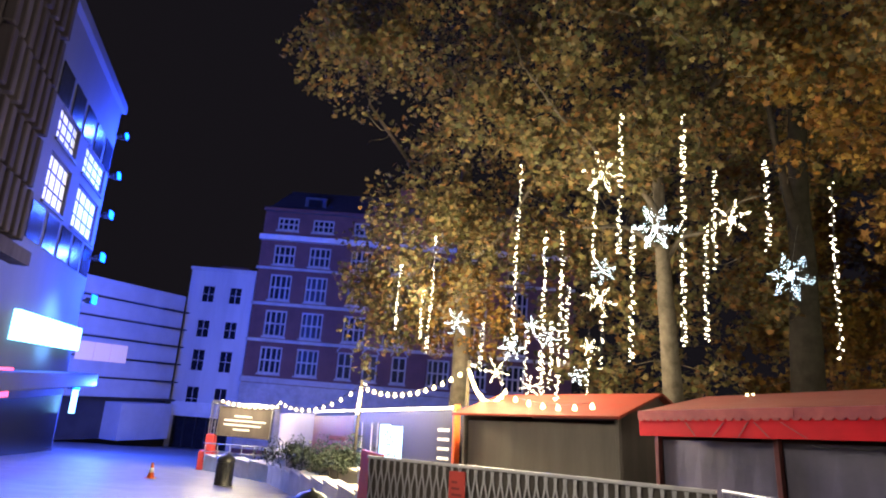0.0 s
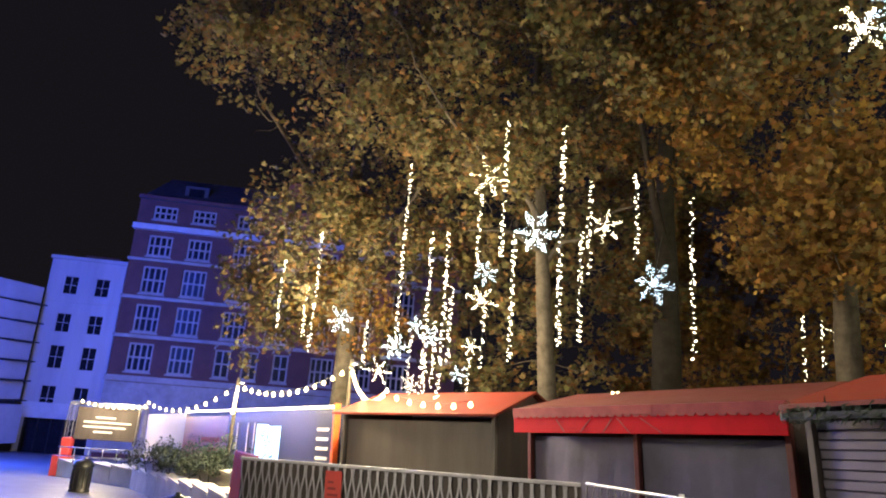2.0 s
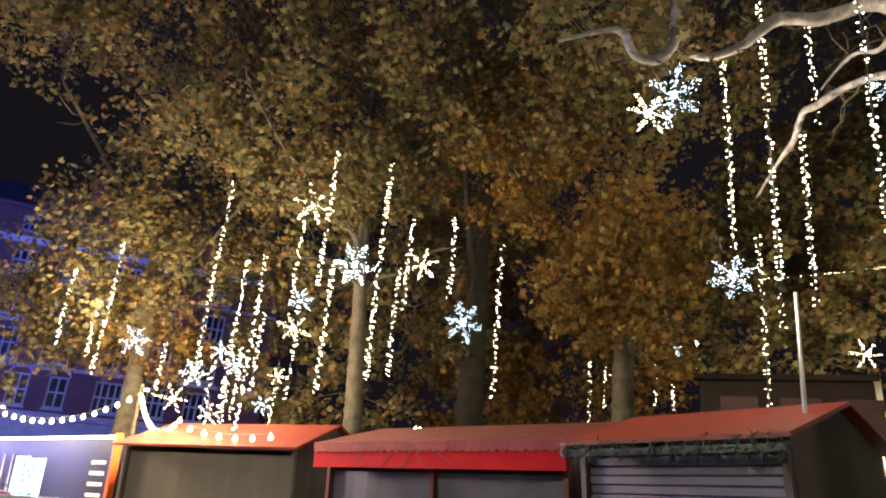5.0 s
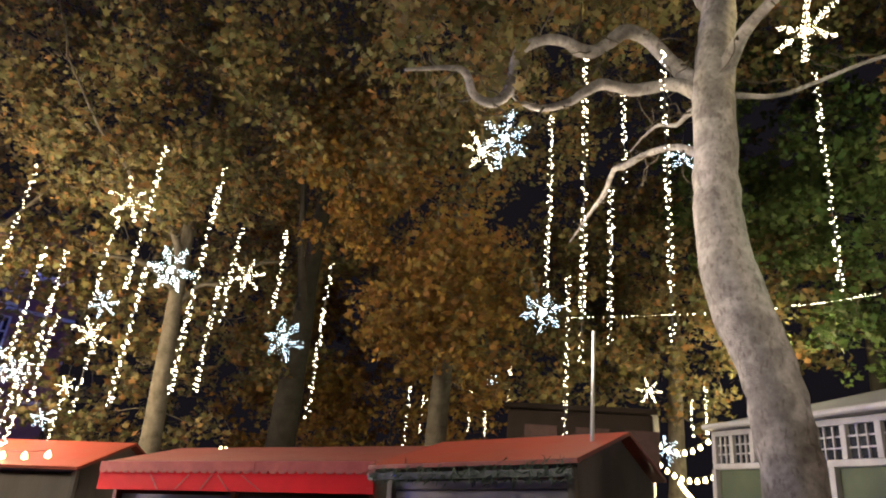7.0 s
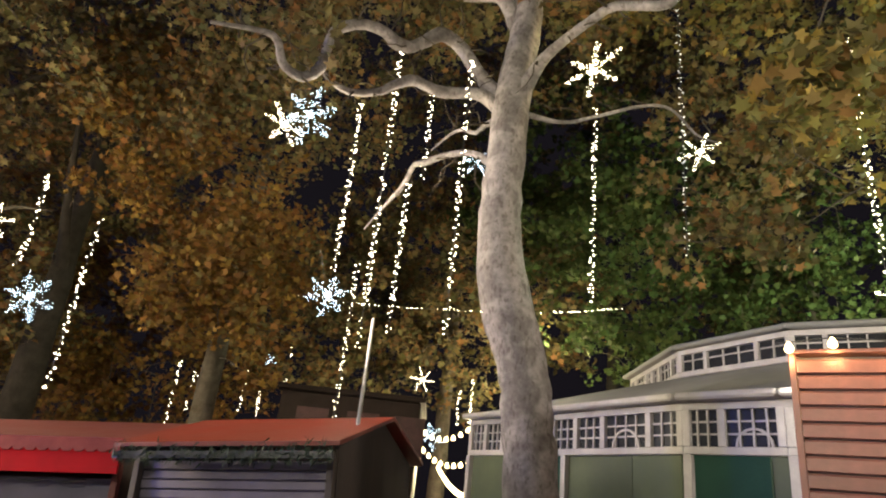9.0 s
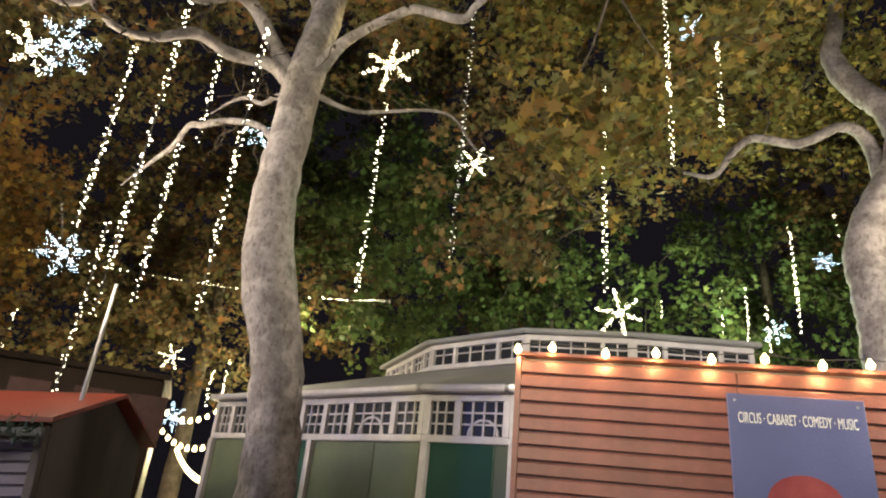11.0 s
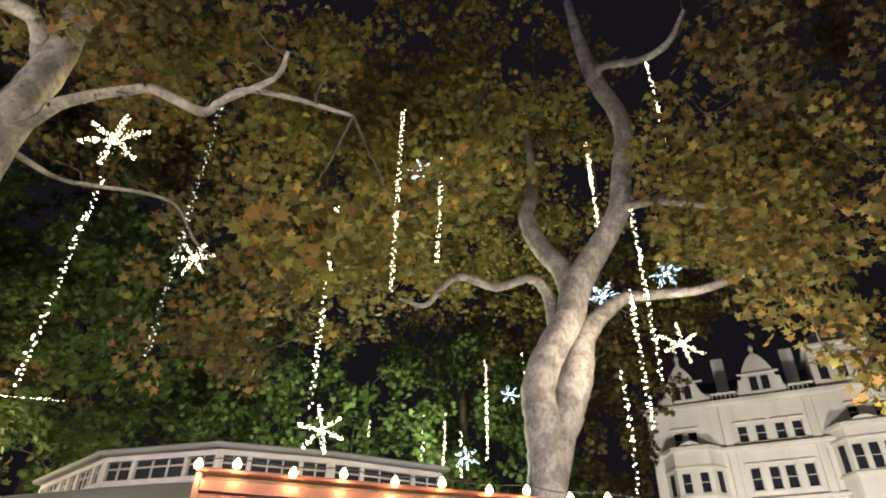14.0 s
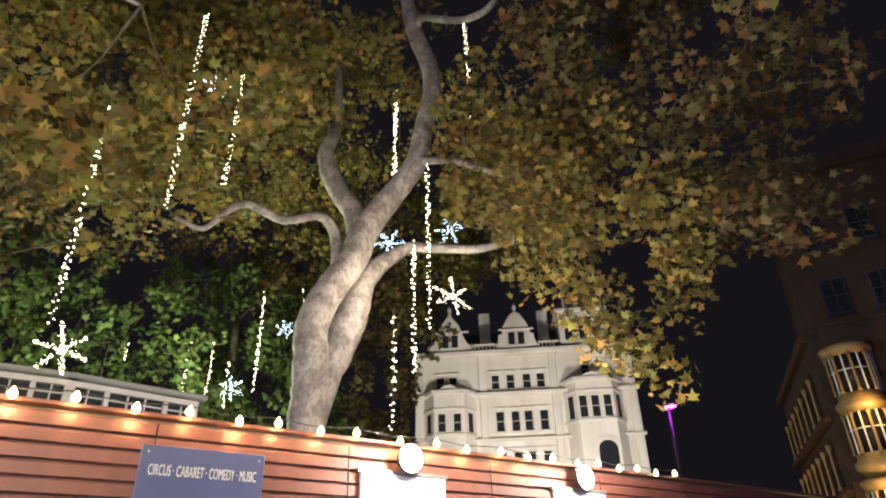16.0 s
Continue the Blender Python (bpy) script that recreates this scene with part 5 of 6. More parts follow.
NEAR_STALLS = [(-1.37, 21.96, 6.08, 3.68), (-0.28, 20.00, 6.71, 2.90), (-0.47, 19.99, 4.88, 3.31), (2.03, 17.38, 8.17, 3.07), (2.45, 15.30, 5.71, 1.87), (2.75, 14.75, 5.62, 1.83), (3.03, 15.20, 4.45, 2.67), (3.46, 14.59, 6.60, 4.71), (3.66, 14.55, 3.69, 2.51), (3.57, 13.02, 7.82, 4.77), (3.69, 12.47, 5.17, 2.62)]
PAST_STALLS = [(4.21, 11.24, 7.06, 2.84), (4.95, 12.02, 5.22, 3.03), (5.30, 12.42, 6.51, 4.50), (5.88, 11.59, 6.51, 4.71), (6.26, 10.24, 5.60, 2.71), (1.33, 18.95, 3.86, 2.40), (2.50, 17.83, 3.44, 2.31), (2.76, 16.77, 2.87, 1.47), (2.93, 16.75, 3.74, 2.04), (3.87, 16.55, 2.88, 1.91)]
BIG_TREE = [(7.36, 6.00, 7.77, 4.72), (7.28, 5.29, 8.50, 3.54), (8.45, 5.34, 8.59, 6.75), (7.91, 5.25, 6.36, 3.92), (7.46, 4.07, 8.05, 3.75), (8.77, 6.64, 5.42, 2.79), (9.61, 2.75, 8.32, 4.77), (9.94, -1.09, 8.97, 5.13), (10.74, -2.39, 12.70, 7.86), (11.47, -3.52, 12.39, 9.10), (11.63, -7.79, 13.96, 11.31)]
FAR_GARDEN = [(15.32, 18.47, 5.29, 3.22), (15.73, 18.13, 5.21, 3.75), (16.09, 17.81, 5.78, 4.39), (16.96, 16.98, 5.37, 3.92), (17.37, 16.56, 4.66, 3.78), (17.91, 15.98, 6.68, 5.13), (19.64, 9.92, 5.25, 4.19), (19.82, 9.55, 5.62, 4.08), (25.49, -5.12, 10.36, 9.23), (23.04, -6.72, 10.15, 8.14), (22.82, -7.44, 10.19, 7.96), (22.61, -8.05, 9.48, 7.78), (20.42, -8.20, 11.38, 7.84), (23.48, -11.18, 13.52, 12.60)]
FORKED_TREE = [(9.94, -7.58, 10.62, 6.54), (10.12, -7.34, 8.48, 5.55), (10.79, -7.26, 7.06, 4.61), (12.03, -8.10, 14.64, 11.85), (9.63, -8.73, 15.63, 12.26)]
seed = 0
for group, size in ((NEAR_STALLS, 0.028), (PAST_STALLS, 0.026), (BIG_TREE, 0.02), (FAR_GARDEN, 0.036), (FORKED_TREE, 0.027)):
    for x, y, z1, z0 in group:
        seed += 1
        light_string(x, y, z1, z0, size=size, seed=seed)
light_string(9.91, 1.36, 10.76, 5.57, BULB_UNLIT_GLOW, 0.022, 99)


def light_line(p, q, sag, n, seed):
    """A thin line of tiny lights slung between trees."""
    r = random.Random(seed)
    t = thing("light_line", pose(*p), "thin slung line of tiny warm lights between trees", "string lights", "light lines in the garden")
    p, q = Vector(p), Vector(q)
    pts = [p.lerp(q, k / n) - Vector((0, 0, sag * 4 * (k / n) * (1 - k / n))) - p for k in range(n + 1)]
    part("cable", tube(bmesh.new(), pts[::5], 0.006, 5), WIRE, t)
    bm = bmesh.new()
    for v in pts:
        if r.random() < 0.42:
            s = r.choice((0.005, 0.006, 0.007, 0.011))
            bx(bm, v.x - s, v.x + s, v.y - s, v.y + s, v.z - s, v.z + s)
    tagged(part("bulb_chain", bm, BULB_SOFT, t), kind="stuff")


light_line(above(46, 15.4, 20.0), above(62, 16.0, 19.0), 0.1, 90, 1)
light_line(above(62, 16.0, 19.0), above(77, 17.0, 18.0), 0.12, 80, 2)
light_line(above(71, 16.5, 18.0), above(76, 17.0, 17.6), 0.05, 60, 3)


def snowflake(x, y, z, size, mat, label, seed):
    """A six-armed star of light rods with side twigs, facing the paved side."""
    r = random.Random(seed)
    yaw = math.degrees(math.atan2(-x, y)) + r.uniform(-25, 25)
    t = thing("snowflake_light", pose(x, y, z, r.uniform(-12, 12), r.uniform(-25, 25), yaw), label, "snowflake light", "snowflakes in the trees")
    fr, bu = bmesh.new(), bmesh.new()
    def led(c, s):
        vs = [bu.verts.new(c + Vector(v) * s) for v in ((1, 0, 0), (0, 1, 0), (-1, 0, 0), (0, -1, 0), (0, 0, 1), (0, 0, -1))]
        for i in range(4):
            bu.faces.new((vs[i], vs[(i + 1) % 4], vs[4]))
            bu.faces.new((vs[(i + 1) % 4], vs[i], vs[5]))

    plain = mat is not BULB_COLD
    for k in range(6):
        a = math.pi * k / 3 + r.uniform(-0.08, 0.08)
        reach = size * r.uniform(0.88, 1.08)
        d = Vector((math.cos(a), 0.16 * r.uniform(-1, 1), math.sin(a)))
        tube(fr, [(0, 0, 0), d * reach], 0.006, 4)
        rods = [(Vector((0, 0, 0)), d * reach, 1.0)]
        for f in ((0.5,) if plain else (0.38, 0.6, 0.8)):
            for sgn in (-1, 1):
                b = a + sgn * r.uniform(0.7, 1.0)
                e = d * reach * f + Vector((math.cos(b), r.uniform(-0.4, 0.4), math.sin(b))) * reach * (0.2 if plain else 0.34) * (1.25 - f)
                rods.append((d * reach * f, e, 0.7))
                tube(fr, [d * reach * f, e], 0.004, 4)
        for p, q, big in rods:
            for j in range(max(3, int((q - p).length / ((0.006 if plain else 0.008) + 0.012 * size)))):
                c = p.lerp(q, r.random() ** 0.9) + Vector((r.gauss(0, 0.05), r.gauss(0, 0.05), r.gauss(0, 0.05))) * size
                led(c, (1.12 if plain else 1.0) * big * (0.0032 + 0.0068 * size) * r.uniform(0.5, 1.4))
        led(d * reach, (0.006 + 0.014 * size) * r.uniform(0.6, 1.3) * (1.2 if plain else 0.8))
    for j in range(24):
        led(Vector((r.gauss(0, 0.09), r.gauss(0, 0.05), r.gauss(0, 0.09))) * size, 0.004 + 0.01 * size)
    part("frame", fr, WIRE, t)
    tagged(part("bulb_chain", bu, mat, t), kind="stuff")
    part("hanger", tube(bmesh.new(), [(0, 0, size * 0.5), (0, 0, size * 2.2)], 0.003, 4), WIRE, t)


COLD_FLAKES = [(4.09, 12.34, 5.18, 0.46), (6.18, 11.44, 4.23, 0.42), (3.67, 14.54, 4.72, 0.3), (0.57, 18.99, 3.80, 0.4), (1.96, 16.89, 3.00, 0.36), (2.46, 16.82, 3.61, 0.24), (2.87, 16.76, 3.31, 0.3), (3.62, 16.61, 2.44, 0.24), (5.41, 5.19, 6.03, 0.37), (7.35, 6.01, 4.34, 0.33), (8.90, 4.56, 7.18, 0.26), (14.00, 7.74, 3.13, 0.3), (16.01, 15.09, 5.46, 0.22), (11.59, -3.12, 11.79, 0.35), (11.55, -9.57, 10.24, 0.42), (18.25, -8.17, 9.32, 0.35), (12.50, -8.29, 9.84, 0.4), (20.66, -7.56, 7.88, 0.4)]
WARM_FLAKES = [(3.60, 14.56, 7.09, 0.5), (5.78, 12.75, 5.63, 0.36), (3.59, 14.56, 4.07, 0.4), (3.87, 16.55, 3.16, 0.22), (1.70, 17.92, 2.40, 0.34), (2.59, 17.81, 2.09, 0.3), (5.57, 5.75, 6.11, 0.3), (9.12, 2.64, 8.77, 0.5), (15.58, 9.02, 4.78, 0.32), (16.09, 17.81, 4.79, 0.36), (10.44, 1.15, 7.65, 0.34), (10.41, -1.37, 4.93, 0.36), (11.54, -9.58, 8.32, 0.52)]
for n, f in enumerate(COLD_FLAKES):
    snowflake(*f, BULB_COLD, "cold white six-armed snowflake light hanging in a tree", n)
for n, f in enumerate(WARM_FLAKES):
    snowflake(*f, BULB_SOFT, "warm white six-armed snowflake light hanging in a tree", 50 + n)


# ---- trees ----
def tree(name, at, limbs, crowns, bark, label, twigs=0, seed=0):
    """limbs: paths of (x, y, z, radius) in the world; crowns: (x, y, z, rx, ry, rz, clumps, leaf, material)."""
    base = pose(at[0], at[1], slope(*at))
    t = thing(name, base, label, "tree", "plane trees")
    inv = base.inverted()
    r = random.Random(seed)
    for n, limb in enumerate(limbs):
        pts = smooth_path(limb, 6)
        bm = bmesh.new()
        tube(bm, [inv @ Vector(p[:3]) + Vector((r.gauss(0, 1), r.gauss(0, 1), r.gauss(0, 1))) * p[3] * 0.035 for p in pts], [p[3] for p in pts], 16 if n < 3 else 8, 0.02, r)
        part("trunk" if n == 0 else "limb", bm, bark, t)
    g = np.random.default_rng(seed)
    tw = bmesh.new()
    # crooked side twigs along the limbs
    for limb in limbs[1:]:
        pts = smooth_path(limb, 5)
        for p in pts[4::4]:
            for _ in range(1):
                q = np.array(p[:3])
                way = g.normal(0, 1, 3) + [0, 0, 0.35]
                way /= np.linalg.norm(way)
                line = [q]
                long = g.uniform(0.1, 0.22)
                for _ in range(5):
                    way = way + g.normal(0, 0.45, 3)
                    way /= np.linalg.norm(way)
                    line.append(line[-1] + way * long)
                tube(tw, [inv @ Vector(v) for v in line], [min(p[3] * 0.5, 0.022), 0.013, 0.011, 0.009, 0.006, 0.003], 5)
    nodes = [np.array(p[:3]) for l in limbs for p in smooth_path(l, 3)[len(l):]]
    for k, (x, y, z, a, b, c, count, leaf, mat) in enumerate(crowns):
        d = g.normal(0, 1, (count * 3, 3))
        d /= np.linalg.norm(d, axis=1, keepdims=True)
        rad = g.random((count * 3, 1)) ** 0.45
        cs = np.array([x, y, z]) + d * rad * [a, b, c]
        keep = [p for p in cs if p[0] ** 2 + p[1] ** 2 + (p[2] - 1.7) ** 2 > 22 and noise.noise(Vector(p) * 0.5) + 0.6 * noise.noise(Vector(p) * 1.1) > -0.02][:count]
        leaf_cloud("crown", keep, leaf, mat, t, 0.5, 26, seed * 31 + k, droop=0.6)
        # branchwork: each chosen clump grows from the nearest wood
        some = sorted(keep[::3], key=lambda p: min(np.sum((n - p) ** 2) for n in nodes))
        for p in some:
            q = min(nodes, key=lambda n: np.sum((n - p) ** 2))
            gap = float(np.linalg.norm(p - q))
            nodes.append(p)
            if gap > 3.0:
                continue
            mid = (p + q) / 2 + g.normal(0, 0.12 * gap, 3)
            tube(tw, [inv @ Vector(v) for v in (q, q * 0.6 + mid * 0.4 + g.normal(0, 0.04, 3), mid, p)], [0.022, 0.017, 0.012, 0.006], 5)
    if len(tw.verts):
        tagged(part("branchwork", tw, DARKBARK, t), kind="stuff")
    return t


# big plane tree beside the pavilion
tree("plane_tree", (8.15, 3.0), [
    [(8.2, 2.95, -0.25, 0.42), (8.08, 3.0, 1.2, 0.36), (8.05, 3.05, 2.4, 0.335), (7.98, 3.18, 3.45, 0.325), (7.88, 3.42, 4.25, 0.35), (7.90, 3.60, 5.4, 0.305), (8.01, 3.62, 6.8, 0.285), (8.11, 3.62, 7.9, 0.29), (8.26, 3.55, 9.2, 0.25), (8.3, 3.5, 11.5, 0.2), (8.1, 3.2, 14, 0.12)],
    [(8.11, 3.69, 7.61, 0.16), (7.95, 3.98, 7.92, 0.125), (7.78, 4.15, 8.16, 0.115), (7.6, 4.3, 8.42, 0.11), (7.35, 4.42, 8.53, 0.105), (7.12, 4.52, 8.46, 0.115), (6.92, 4.63, 8.2, 0.095), (6.72, 4.75, 7.98, 0.09), (6.5, 4.86, 7.92, 0.1), (6.25, 4.92, 7.94, 0.08), (5.95, 5.05, 7.86, 0.075), (5.72, 5.18, 7.68, 0.08), (5.57, 5.22, 7.46, 0.07), (5.55, 5.28, 7.1, 0.065), (5.54, 5.33, 6.85, 0.075), (5.38, 5.45, 6.66, 0.065), (5.1, 5.52, 6.68, 0.055), (4.86, 5.44, 6.83, 0.05), (4.62, 5.5, 6.81, 0.035), (4.16, 5.82, 6.66, 0.02)],
    [(8.05, 3.75, 7.5, 0.14), (7.85, 4.1, 7.74, 0.1), (7.68, 4.4, 7.72, 0.09), (7.42, 4.55, 7.6, 0.095), (7.2, 4.7, 7.6, 0.08), (6.98, 4.82, 7.58, 0.085), (6.75, 4.95, 7.36, 0.07), (6.57, 5.08, 7.15, 0.06), (6.29, 5.34, 7.01, 0.05), (6.0, 5.48, 7.02, 0.04), (5.76, 5.5, 7.08, 0.03)],
    [(8.02, 3.72, 6.41, 0.09), (7.95, 4.14, 6.72, 0.055), (7.97, 4.62, 6.8, 0.05), (8.02, 5.06, 6.76, 0.055), (8.12, 5.33, 6.8, 0.045), (8.35, 5.64, 6.59, 0.045), (8.51, 6.02, 6.41, 0.03), (8.6, 6.5, 6.0, 0.015)],
    [(7.95, 3.68, 7.3, 0.07), (7.96, 3.98, 7.22, 0.045), (8.11, 4.24, 7.22, 0.035), (8.14, 4.54, 7.35, 0.028), (8.26, 4.86, 7.33, 0.022), (8.36, 5.18, 7.2, 0.012)],
    [(8.05, 3.5, 7.7, 0.15), (7.9, 3.1, 8.15, 0.095), (7.58, 2.57, 8.21, 0.075), (7.35, 2.1, 8.24, 0.07), (7.18, 1.78, 8.17, 0.065), (7.11, 1.14, 7.92, 0.065), (6.98, 0.95, 8.02, 0.05), (6.8, 0.7, 8.1, 0.045), (6.49, 0.28, 8.25, 0.04), (6.20, 0.19, 8.46, 0.03)],
    [(7.0, 0.95, 8.05, 0.05), (6.97, 0.67, 8.36, 0.04), (6.7, 0.0, 8.15, 0.035), (6.45, -0.78, 7.84, 0.025)],
    [(8.25, 3.7, 9.3, 0.16), (8.07, 3.99, 9.88, 0.13), (7.85, 4.79, 10.06, 0.1), (7.2, 5.8, 10.8, 0.07)],
    [(8.15, 3.4, 7.4, 0.05), (8.6, 2.95, 7.45, 0.032), (8.9, 2.5, 7.66, 0.03), (9.2, 1.85, 7.9, 0.028), (9.35, 1.45, 7.85, 0.022), (9.5, 1.1, 7.4, 0.02), (9.6, 0.8, 7.25, 0.01)],
], [
    (7.0, 4.6, 12.9, 5.4, 4.6, 3.4, 540, 0.12, LEAF_MIX),
    (5.4, 6.6, 8.6, 2.4, 1.8, 1.5, 70, 0.11, LEAF_MIX),
    (12.0, -1.6, 9.6, 1.2, 1.5, 2.3, 42, 0.14, LEAF_GOLD),
    (12.2, 1.0, 8.0, 1.4, 1.5, 3.0, 40, 0.13, LEAF_MIX),
    (11.6, 0.4, 13.4, 2.4, 4.2, 2.2, 120, 0.15, LEAF_GOLD),
    (6.95, -0.45, 6.9, 0.55, 0.6, 1.2, 17, 0.13, LEAF_GOLD),
    (7.7, -2.0, 8.3, 0.9, 1.2, 0.8, 14, 0.12, LEAF_GOLD),
    (6.5, 2.4, 8.5, 0.5, 0.8, 0.4, 5, 0.12, LEAF_MIX),
    (6.3, 4.2, 8.5, 0.6, 0.7, 0.4, 6, 0.12, LEAF_MIX),
    (5.4, 5.2, 7.3, 0.4, 0.3, 0.4, 3, 0.12, LEAF_MIX),
], BARK, "large plane tree with mottled pale trunk and crooked limbs", seed=1)

# forked plane tree behind the cedar front
tree("plane_tree", (11.7, -5.6), [
    [(11.7, -5.75, -0.1, 0.5), (11.66, -5.8, 2.6, 0.41), (11.64, -5.86, 4.5, 0.37), (11.61, -5.86, 5.3, 0.36), (11.59, -5.84, 5.95, 0.36), (11.71, -5.87, 6.70, 0.35), (11.65, -6.21, 7.61, 0.34), (11.51, -6.66, 8.45, 0.33), (11.47, -6.93, 9.3, 0.34), (11.02, -7.45, 10.33, 0.28), (10.55, -7.76, 11.11, 0.27), (10.39, -7.82, 11.91, 0.24), (10.15, -7.97, 13.11, 0.23), (10.20, -7.90, 14.10, 0.23), (10.41, -7.63, 15.25, 0.23), (10.56, -7.41, 16.8, 0.19), (10.6, -7.2, 19, 0.12)],
    [(11.7, -5.98, 4.4, 0.24), (11.74, -6.2, 5.5, 0.32), (11.66, -6.46, 6.35, 0.36), (11.62, -6.78, 7.17, 0.34), (11.75, -7.15, 8.2, 0.26), (11.43, -8.0, 9.1, 0.15), (10.71, -8.38, 8.93, 0.11), (9.58, -8.79, 8.55, 0.09), (8.38, -9.27, 8.45, 0.06), (7.35, -9.48, 7.65, 0.03)],
    [(11.55, -6.85, 9.1, 0.3), (11.8, -6.75, 9.9, 0.26), (12.1, -6.55, 10.5, 0.25), (12.37, -6.34, 11.23, 0.24), (12.51, -6.28, 11.91, 0.2), (12.61, -6.53, 12.74, 0.17), (12.84, -6.73, 13.90, 0.13), (12.7, -6.5, 16, 0.07)],
    [(11.75, -6.4, 8.0, 0.16), (11.85, -6.4, 8.9, 0.14), (11.66, -6.1, 9.25, 0.12), (11.48, -5.65, 9.24, 0.1), (11.32, -4.81, 8.75, 0.09), (11.30, -4.04, 8.84, 0.08), (11.24, -3.59, 8.47, 0.07), (11.15, -3.20, 7.91, 0.05), (11.09, -2.65, 7.93, 0.03)],
    [(10.6, -7.7, 11.1, 0.12), (9.41, -7.92, 10.50, 0.085), (8.47, -8.07, 9.78, 0.075), (7.55, -8.27, 9.07, 0.06), (7.24, -8.28, 9.2, 0.03)],
    [(10.3, -7.6, 15.4, 0.12), (9.94, -7.57, 15.4, 0.1), (8.9, -7.9, 14.6, 0.09), (8.11, -8.15, 14.45, 0.08), (7.40, -8.13, 14.74, 0.04)],
], [
    (13.4, -5.0, 15.6, 4.5, 6.0, 4.6, 320, 0.13, LEAF_GOLD),
    (13.0, -3.6, 14.8, 2.4, 2.4, 2.2, 120, 0.14, LEAF_GOLD),
    (6.3, -8.3, 7.6, 1.7, 1.5, 2.0, 76, 0.115, LEAF_GOLD),
    (5.5, -8.7, 5.6, 1.0, 0.9, 1.3, 42, 0.11, LEAF_GOLD),
    (7.6, -8.4, 10.4, 2.4, 1.8, 1.9, 150, 0.12, LEAF_GOLD),
    (3.5, -9.4, 8.2, 1.7, 1.5, 2.3, 70, 0.12, LEAF_MIX),
    (5.2, -8.8, 11.4, 3.0, 2.4, 2.4, 150, 0.12, LEAF_MIX),
    (13.4, -3.6, 11.6, 1.6, 2.4, 2.0, 100, 0.14, LEAF_GOLD),
    (2.6, -6.6, 7.9, 0.8, 0.7, 0.5, 10, 0.13, LEAF_MIX),
    (4.9, -8.5, 6.6, 0.8, 0.7, 1.0, 16, 0.13, LEAF_GOLD),
    (9.2, -9.6, 10.2, 1.6, 1.6, 1.2, 50, 0.13, LEAF_GOLD),
], BARK, "forked plane tree with twisting pale trunk and golden leaves", seed=2)

# trees over the stalls
tree("plane_tree", polar(20.1, 17.5), [
    [(6.0, 16.4, -1.4, 0.34), (5.95, 16.4, 1.9, 0.25), (5.75, 16.4, 4.5, 0.2), (5.55, 16.4, 7.5, 0.15), (5.3, 16.3, 10.5, 0.14), (5.2, 16.0, 14.5, 0.08)],
    [(5.6, 16.4, 6.6, 0.1), (5.0, 16.1, 7.3, 0.08), (4.2, 15.6, 7.4, 0.065), (3.4, 15.2, 8.1, 0.05), (2.6, 14.6, 8.4, 0.04), (1.5, 14.0, 9.4, 0.02)],
    [(5.7, 16.4, 5.4, 0.08), (6.1, 16.2, 6.1, 0.06), (6.7, 15.9, 6.3, 0.05), (7.2, 15.4, 6.9, 0.04), (7.9, 15.0, 7.1, 0.02)],
    [(5.5, 16.4, 8.0, 0.13), (6.6, 15.0, 10, 0.08), (7.2, 13.5, 11.5, 0.05)],
    [(5.6, 16.4, 5.9, 0.1), (4.6, 16.0, 6.2, 0.06), (3.4, 15.6, 6.0, 0.03)],
], [
    (5.0, 13.6, 11.4, 5.2, 3.2, 3.4, 420, 0.11, LEAF_MIX),
    (3.2, 15.2, 8.4, 3.4, 2.0, 1.6, 150, 0.11, LEAF_MIX),
    (7.4, 19.2, 7.0, 5.0, 2.4, 6.0, 330, 0.13, LEAF_MIX),
    (8.6, 13.4, 9.4, 2.6, 2.4, 2.2, 140, 0.11, LEAF_BROWN),
], DARKBARK, "tall plane tree with autumn leaves behind the stalls", seed=3)
tree("plane_tree", polar(2.5, 22), [
    [(0.9, 22, -1.8, 0.36), (0.9, 21.9, 3, 0.3), (0.7, 21.5, 7, 0.24), (0.5, 20.8, 11, 0.15), (0.3, 20, 15, 0.07)],
    [(0.7, 21.5, 6.6, 0.13), (-1.0, 20.2, 8.6, 0.08), (-2.6, 18.6, 10.2, 0.04)],
    [(0.8, 21.7, 5.4, 0.12), (2.0, 20.2, 7.2, 0.07), (2.6, 18.6, 8.2, 0.04)],
], [
    (0.2, 17.2, 11.6, 4.6, 3.2, 3.6, 340, 0.11, LEAF_MIX),
    (-3.0, 17.0, 11.2, 1.7, 1.5, 1.4, 46, 0.11, LEAF_MIX),
    (0.4, 20.0, 7.0, 3.2, 2.0, 3.2, 230, 0.11, LEAF_MIX),
    (1.0, 21.5, 4.4, 2.6, 1.4, 1.6, 80, 0.11, LEAF_BROWN),
    (-2.5, 23.2, 5.2, 1.6, 1.0, 3.0, 90, 0.12, LEAF_MIX),
    (-0.2, 24.0, 4.2, 2.2, 1.0, 2.2, 80, 0.12, LEAF_MIX),
    (-3.4, 14.2, 9.2, 0.9, 0.8, 0.9, 16, 0.1, LEAF_MIX),
], DARKBARK, "tall plane tree with brown leaves over the entrance", seed=4)
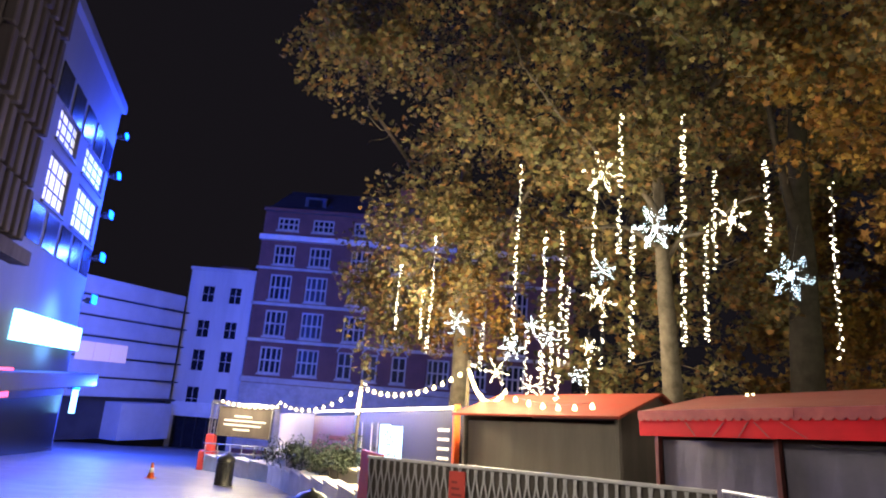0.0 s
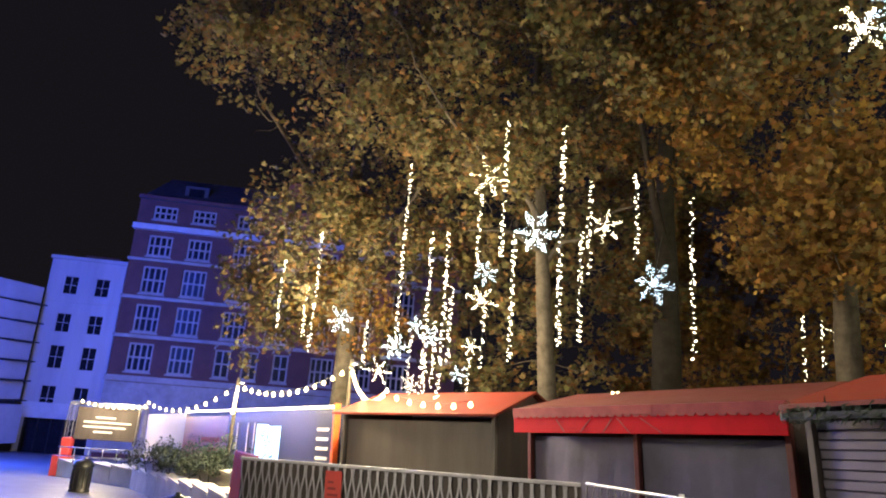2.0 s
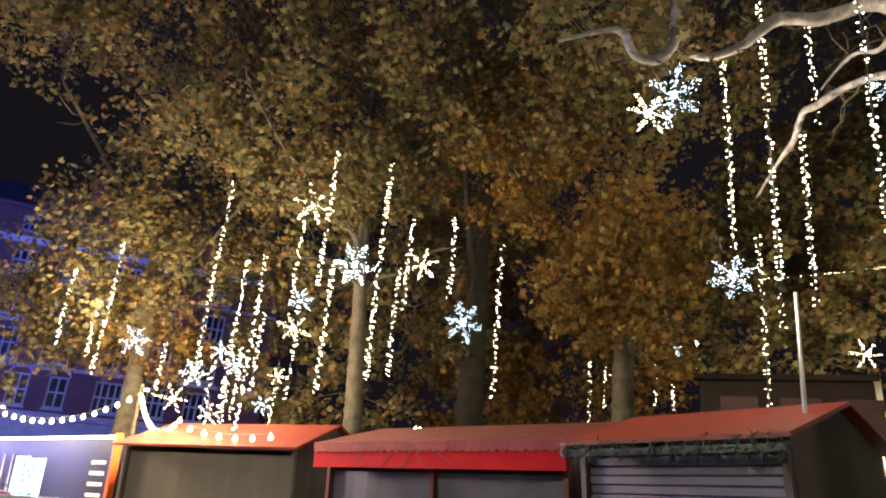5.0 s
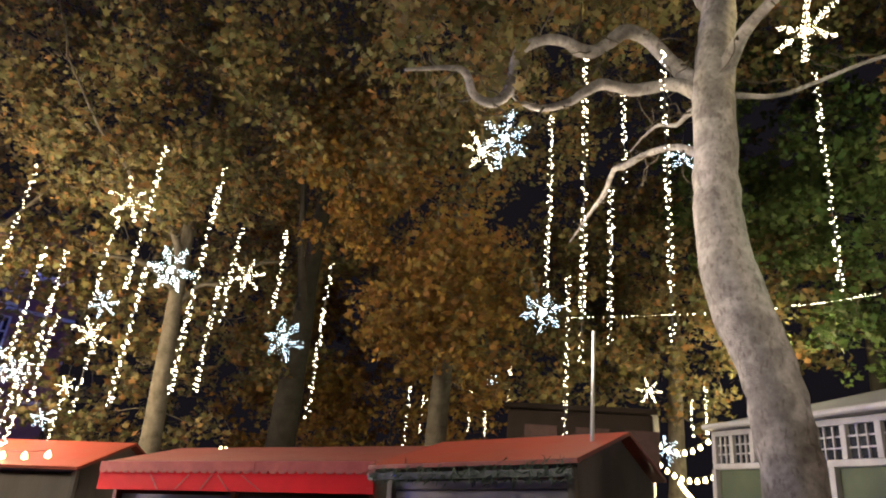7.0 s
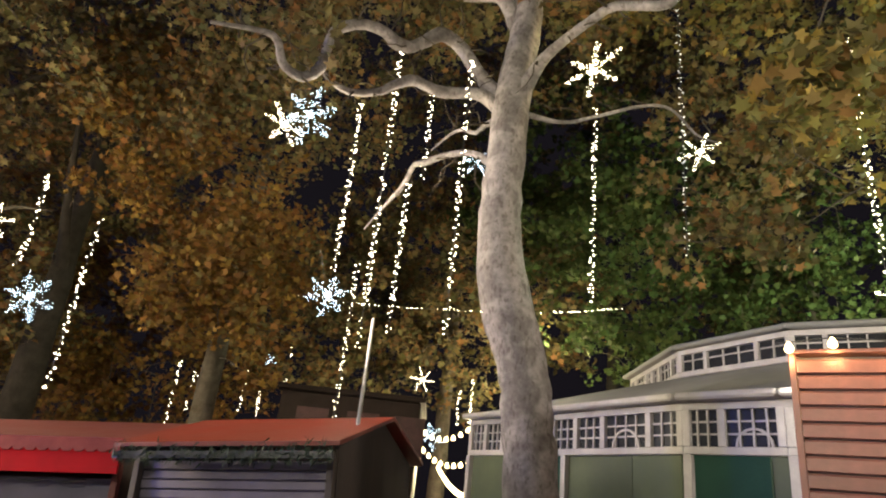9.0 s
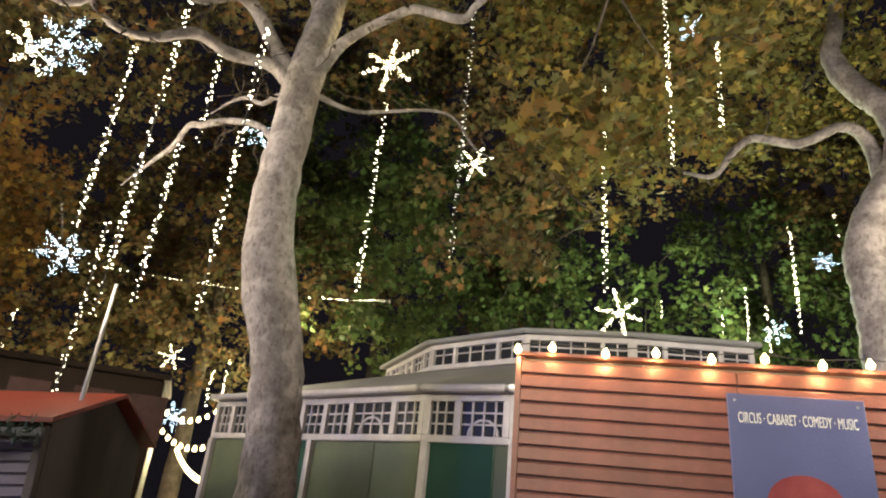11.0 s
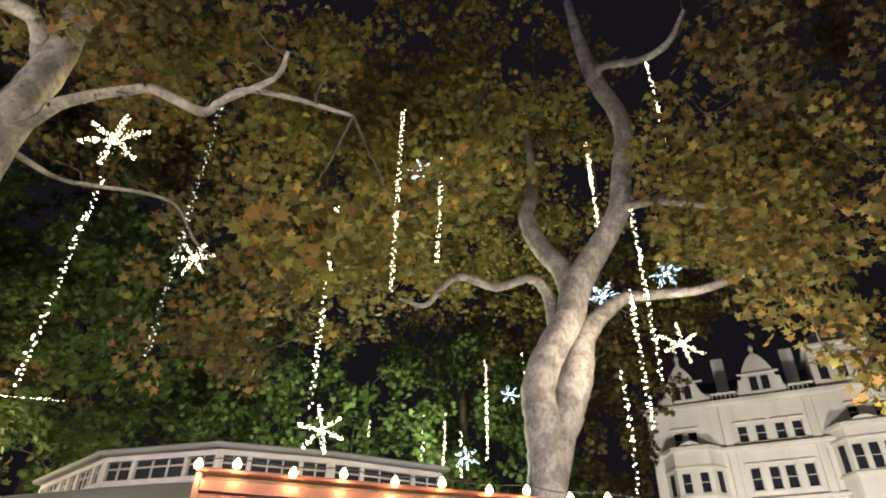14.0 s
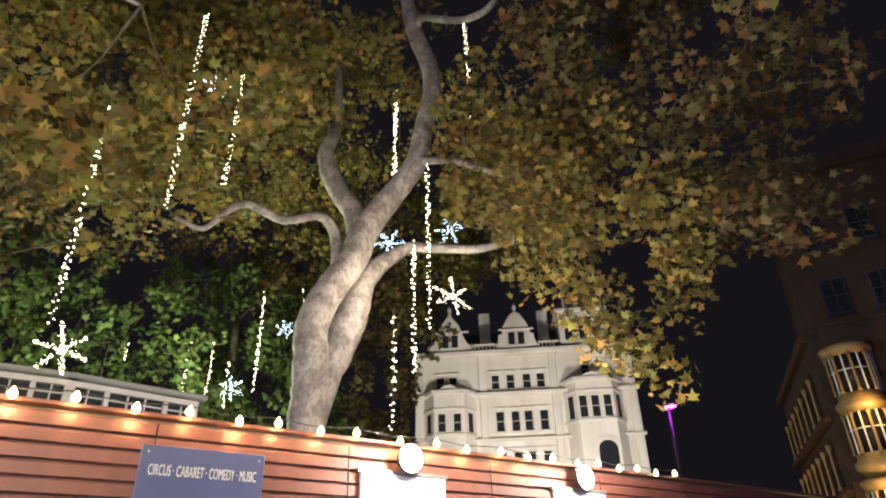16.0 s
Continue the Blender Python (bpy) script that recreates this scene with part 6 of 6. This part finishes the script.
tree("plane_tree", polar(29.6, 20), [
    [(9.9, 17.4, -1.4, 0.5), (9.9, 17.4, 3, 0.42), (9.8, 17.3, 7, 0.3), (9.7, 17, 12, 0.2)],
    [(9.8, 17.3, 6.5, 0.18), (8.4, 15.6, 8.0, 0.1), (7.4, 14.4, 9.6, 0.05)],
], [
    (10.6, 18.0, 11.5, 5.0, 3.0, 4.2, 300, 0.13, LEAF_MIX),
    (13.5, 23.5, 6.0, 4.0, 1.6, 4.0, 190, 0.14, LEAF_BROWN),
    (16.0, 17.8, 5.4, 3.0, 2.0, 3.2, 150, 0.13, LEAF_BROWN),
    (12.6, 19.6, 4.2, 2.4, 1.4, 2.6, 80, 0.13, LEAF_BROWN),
], SHADEBARK, "broad plane tree with shade-dark trunk behind the stalls", seed=5)
tree("plane_tree", polar(42.5, 16.5), [
    [(11.1, 12.2, -1.0, 0.3), (11.1, 12.2, 3, 0.26), (11.0, 12.0, 7, 0.2), (10.8, 11.6, 11, 0.1)],
    [(11.0, 12.1, 5.5, 0.12), (9.9, 11.3, 7.2, 0.07), (9.0, 10.6, 8.0, 0.03)],
], [
    (10.0, 11.0, 6.3, 2.3, 2.0, 3.0, 260, 0.11, LEAF_BROWN),
    (9.6, 10.2, 11.0, 3.6, 3.0, 3.0, 260, 0.11, LEAF_MIX),
], DARKBARK, "plane tree with dense rust-coloured leaves", seed=6)
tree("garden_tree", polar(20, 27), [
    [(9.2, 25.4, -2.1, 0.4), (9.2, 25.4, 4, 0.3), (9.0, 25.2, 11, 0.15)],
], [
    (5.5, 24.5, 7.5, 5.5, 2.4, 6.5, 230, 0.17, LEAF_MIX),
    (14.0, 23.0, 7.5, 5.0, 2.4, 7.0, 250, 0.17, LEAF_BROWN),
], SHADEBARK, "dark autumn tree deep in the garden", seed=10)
# garden trees further back
tree("garden_tree", polar(62, 25), [
    [(22, 11.7, -0.9, 0.35), (22, 11.7, 4, 0.28), (21.8, 11.5, 10, 0.15)],
], [
    (20.5, 12.5, 9.0, 5.0, 5.5, 5.2, 330, 0.16, LEAF_MIX),
    (20.5, 6.6, 12.0, 3.6, 4.6, 5.2, 330, 0.16, LEAF_GREEN),
    (18.0, 8.0, 16.5, 5.0, 6.0, 3.6, 260, 0.15, LEAF_MIX),
    (17.5, 15.5, 8.2, 3.5, 3.0, 3.6, 170, 0.14, LEAF_MIX),
], DARKBARK, "dark leafy garden tree behind the kiosk", seed=7)
tree("garden_tree", polar(92, 27), [
    [(27, -0.9, 0, 0.4), (27, -0.9, 5, 0.3), (26.6, -1, 12, 0.15)],
], [
    (24.5, 1.5, 9.5, 4.5, 6.5, 5.0, 380, 0.16, LEAF_GREEN),
    (22.0, -1.0, 15.5, 5.0, 6.0, 3.6, 230, 0.15, LEAF_MIX),
], DARKBARK, "dark green garden tree behind the pavilion", seed=8)
tree("garden_tree", polar(110, 27), [
    [(25.4, -9.2, 0, 0.4), (25.4, -9.2, 5, 0.3), (25, -9, 12, 0.15)],
], [
    (24.5, -9.0, 9.6, 4.5, 5.5, 4.8, 330, 0.16, LEAF_GREEN),
    (21.5, -9.5, 16.5, 4.5, 5.5, 3.4, 200, 0.15, LEAF_GOLD),
    (17.5, -3.0, 16.5, 3.0, 6.0, 4.5, 200, 0.14, LEAF_MIX),
], DARKBARK, "green garden tree glowing from lights below", seed=9)
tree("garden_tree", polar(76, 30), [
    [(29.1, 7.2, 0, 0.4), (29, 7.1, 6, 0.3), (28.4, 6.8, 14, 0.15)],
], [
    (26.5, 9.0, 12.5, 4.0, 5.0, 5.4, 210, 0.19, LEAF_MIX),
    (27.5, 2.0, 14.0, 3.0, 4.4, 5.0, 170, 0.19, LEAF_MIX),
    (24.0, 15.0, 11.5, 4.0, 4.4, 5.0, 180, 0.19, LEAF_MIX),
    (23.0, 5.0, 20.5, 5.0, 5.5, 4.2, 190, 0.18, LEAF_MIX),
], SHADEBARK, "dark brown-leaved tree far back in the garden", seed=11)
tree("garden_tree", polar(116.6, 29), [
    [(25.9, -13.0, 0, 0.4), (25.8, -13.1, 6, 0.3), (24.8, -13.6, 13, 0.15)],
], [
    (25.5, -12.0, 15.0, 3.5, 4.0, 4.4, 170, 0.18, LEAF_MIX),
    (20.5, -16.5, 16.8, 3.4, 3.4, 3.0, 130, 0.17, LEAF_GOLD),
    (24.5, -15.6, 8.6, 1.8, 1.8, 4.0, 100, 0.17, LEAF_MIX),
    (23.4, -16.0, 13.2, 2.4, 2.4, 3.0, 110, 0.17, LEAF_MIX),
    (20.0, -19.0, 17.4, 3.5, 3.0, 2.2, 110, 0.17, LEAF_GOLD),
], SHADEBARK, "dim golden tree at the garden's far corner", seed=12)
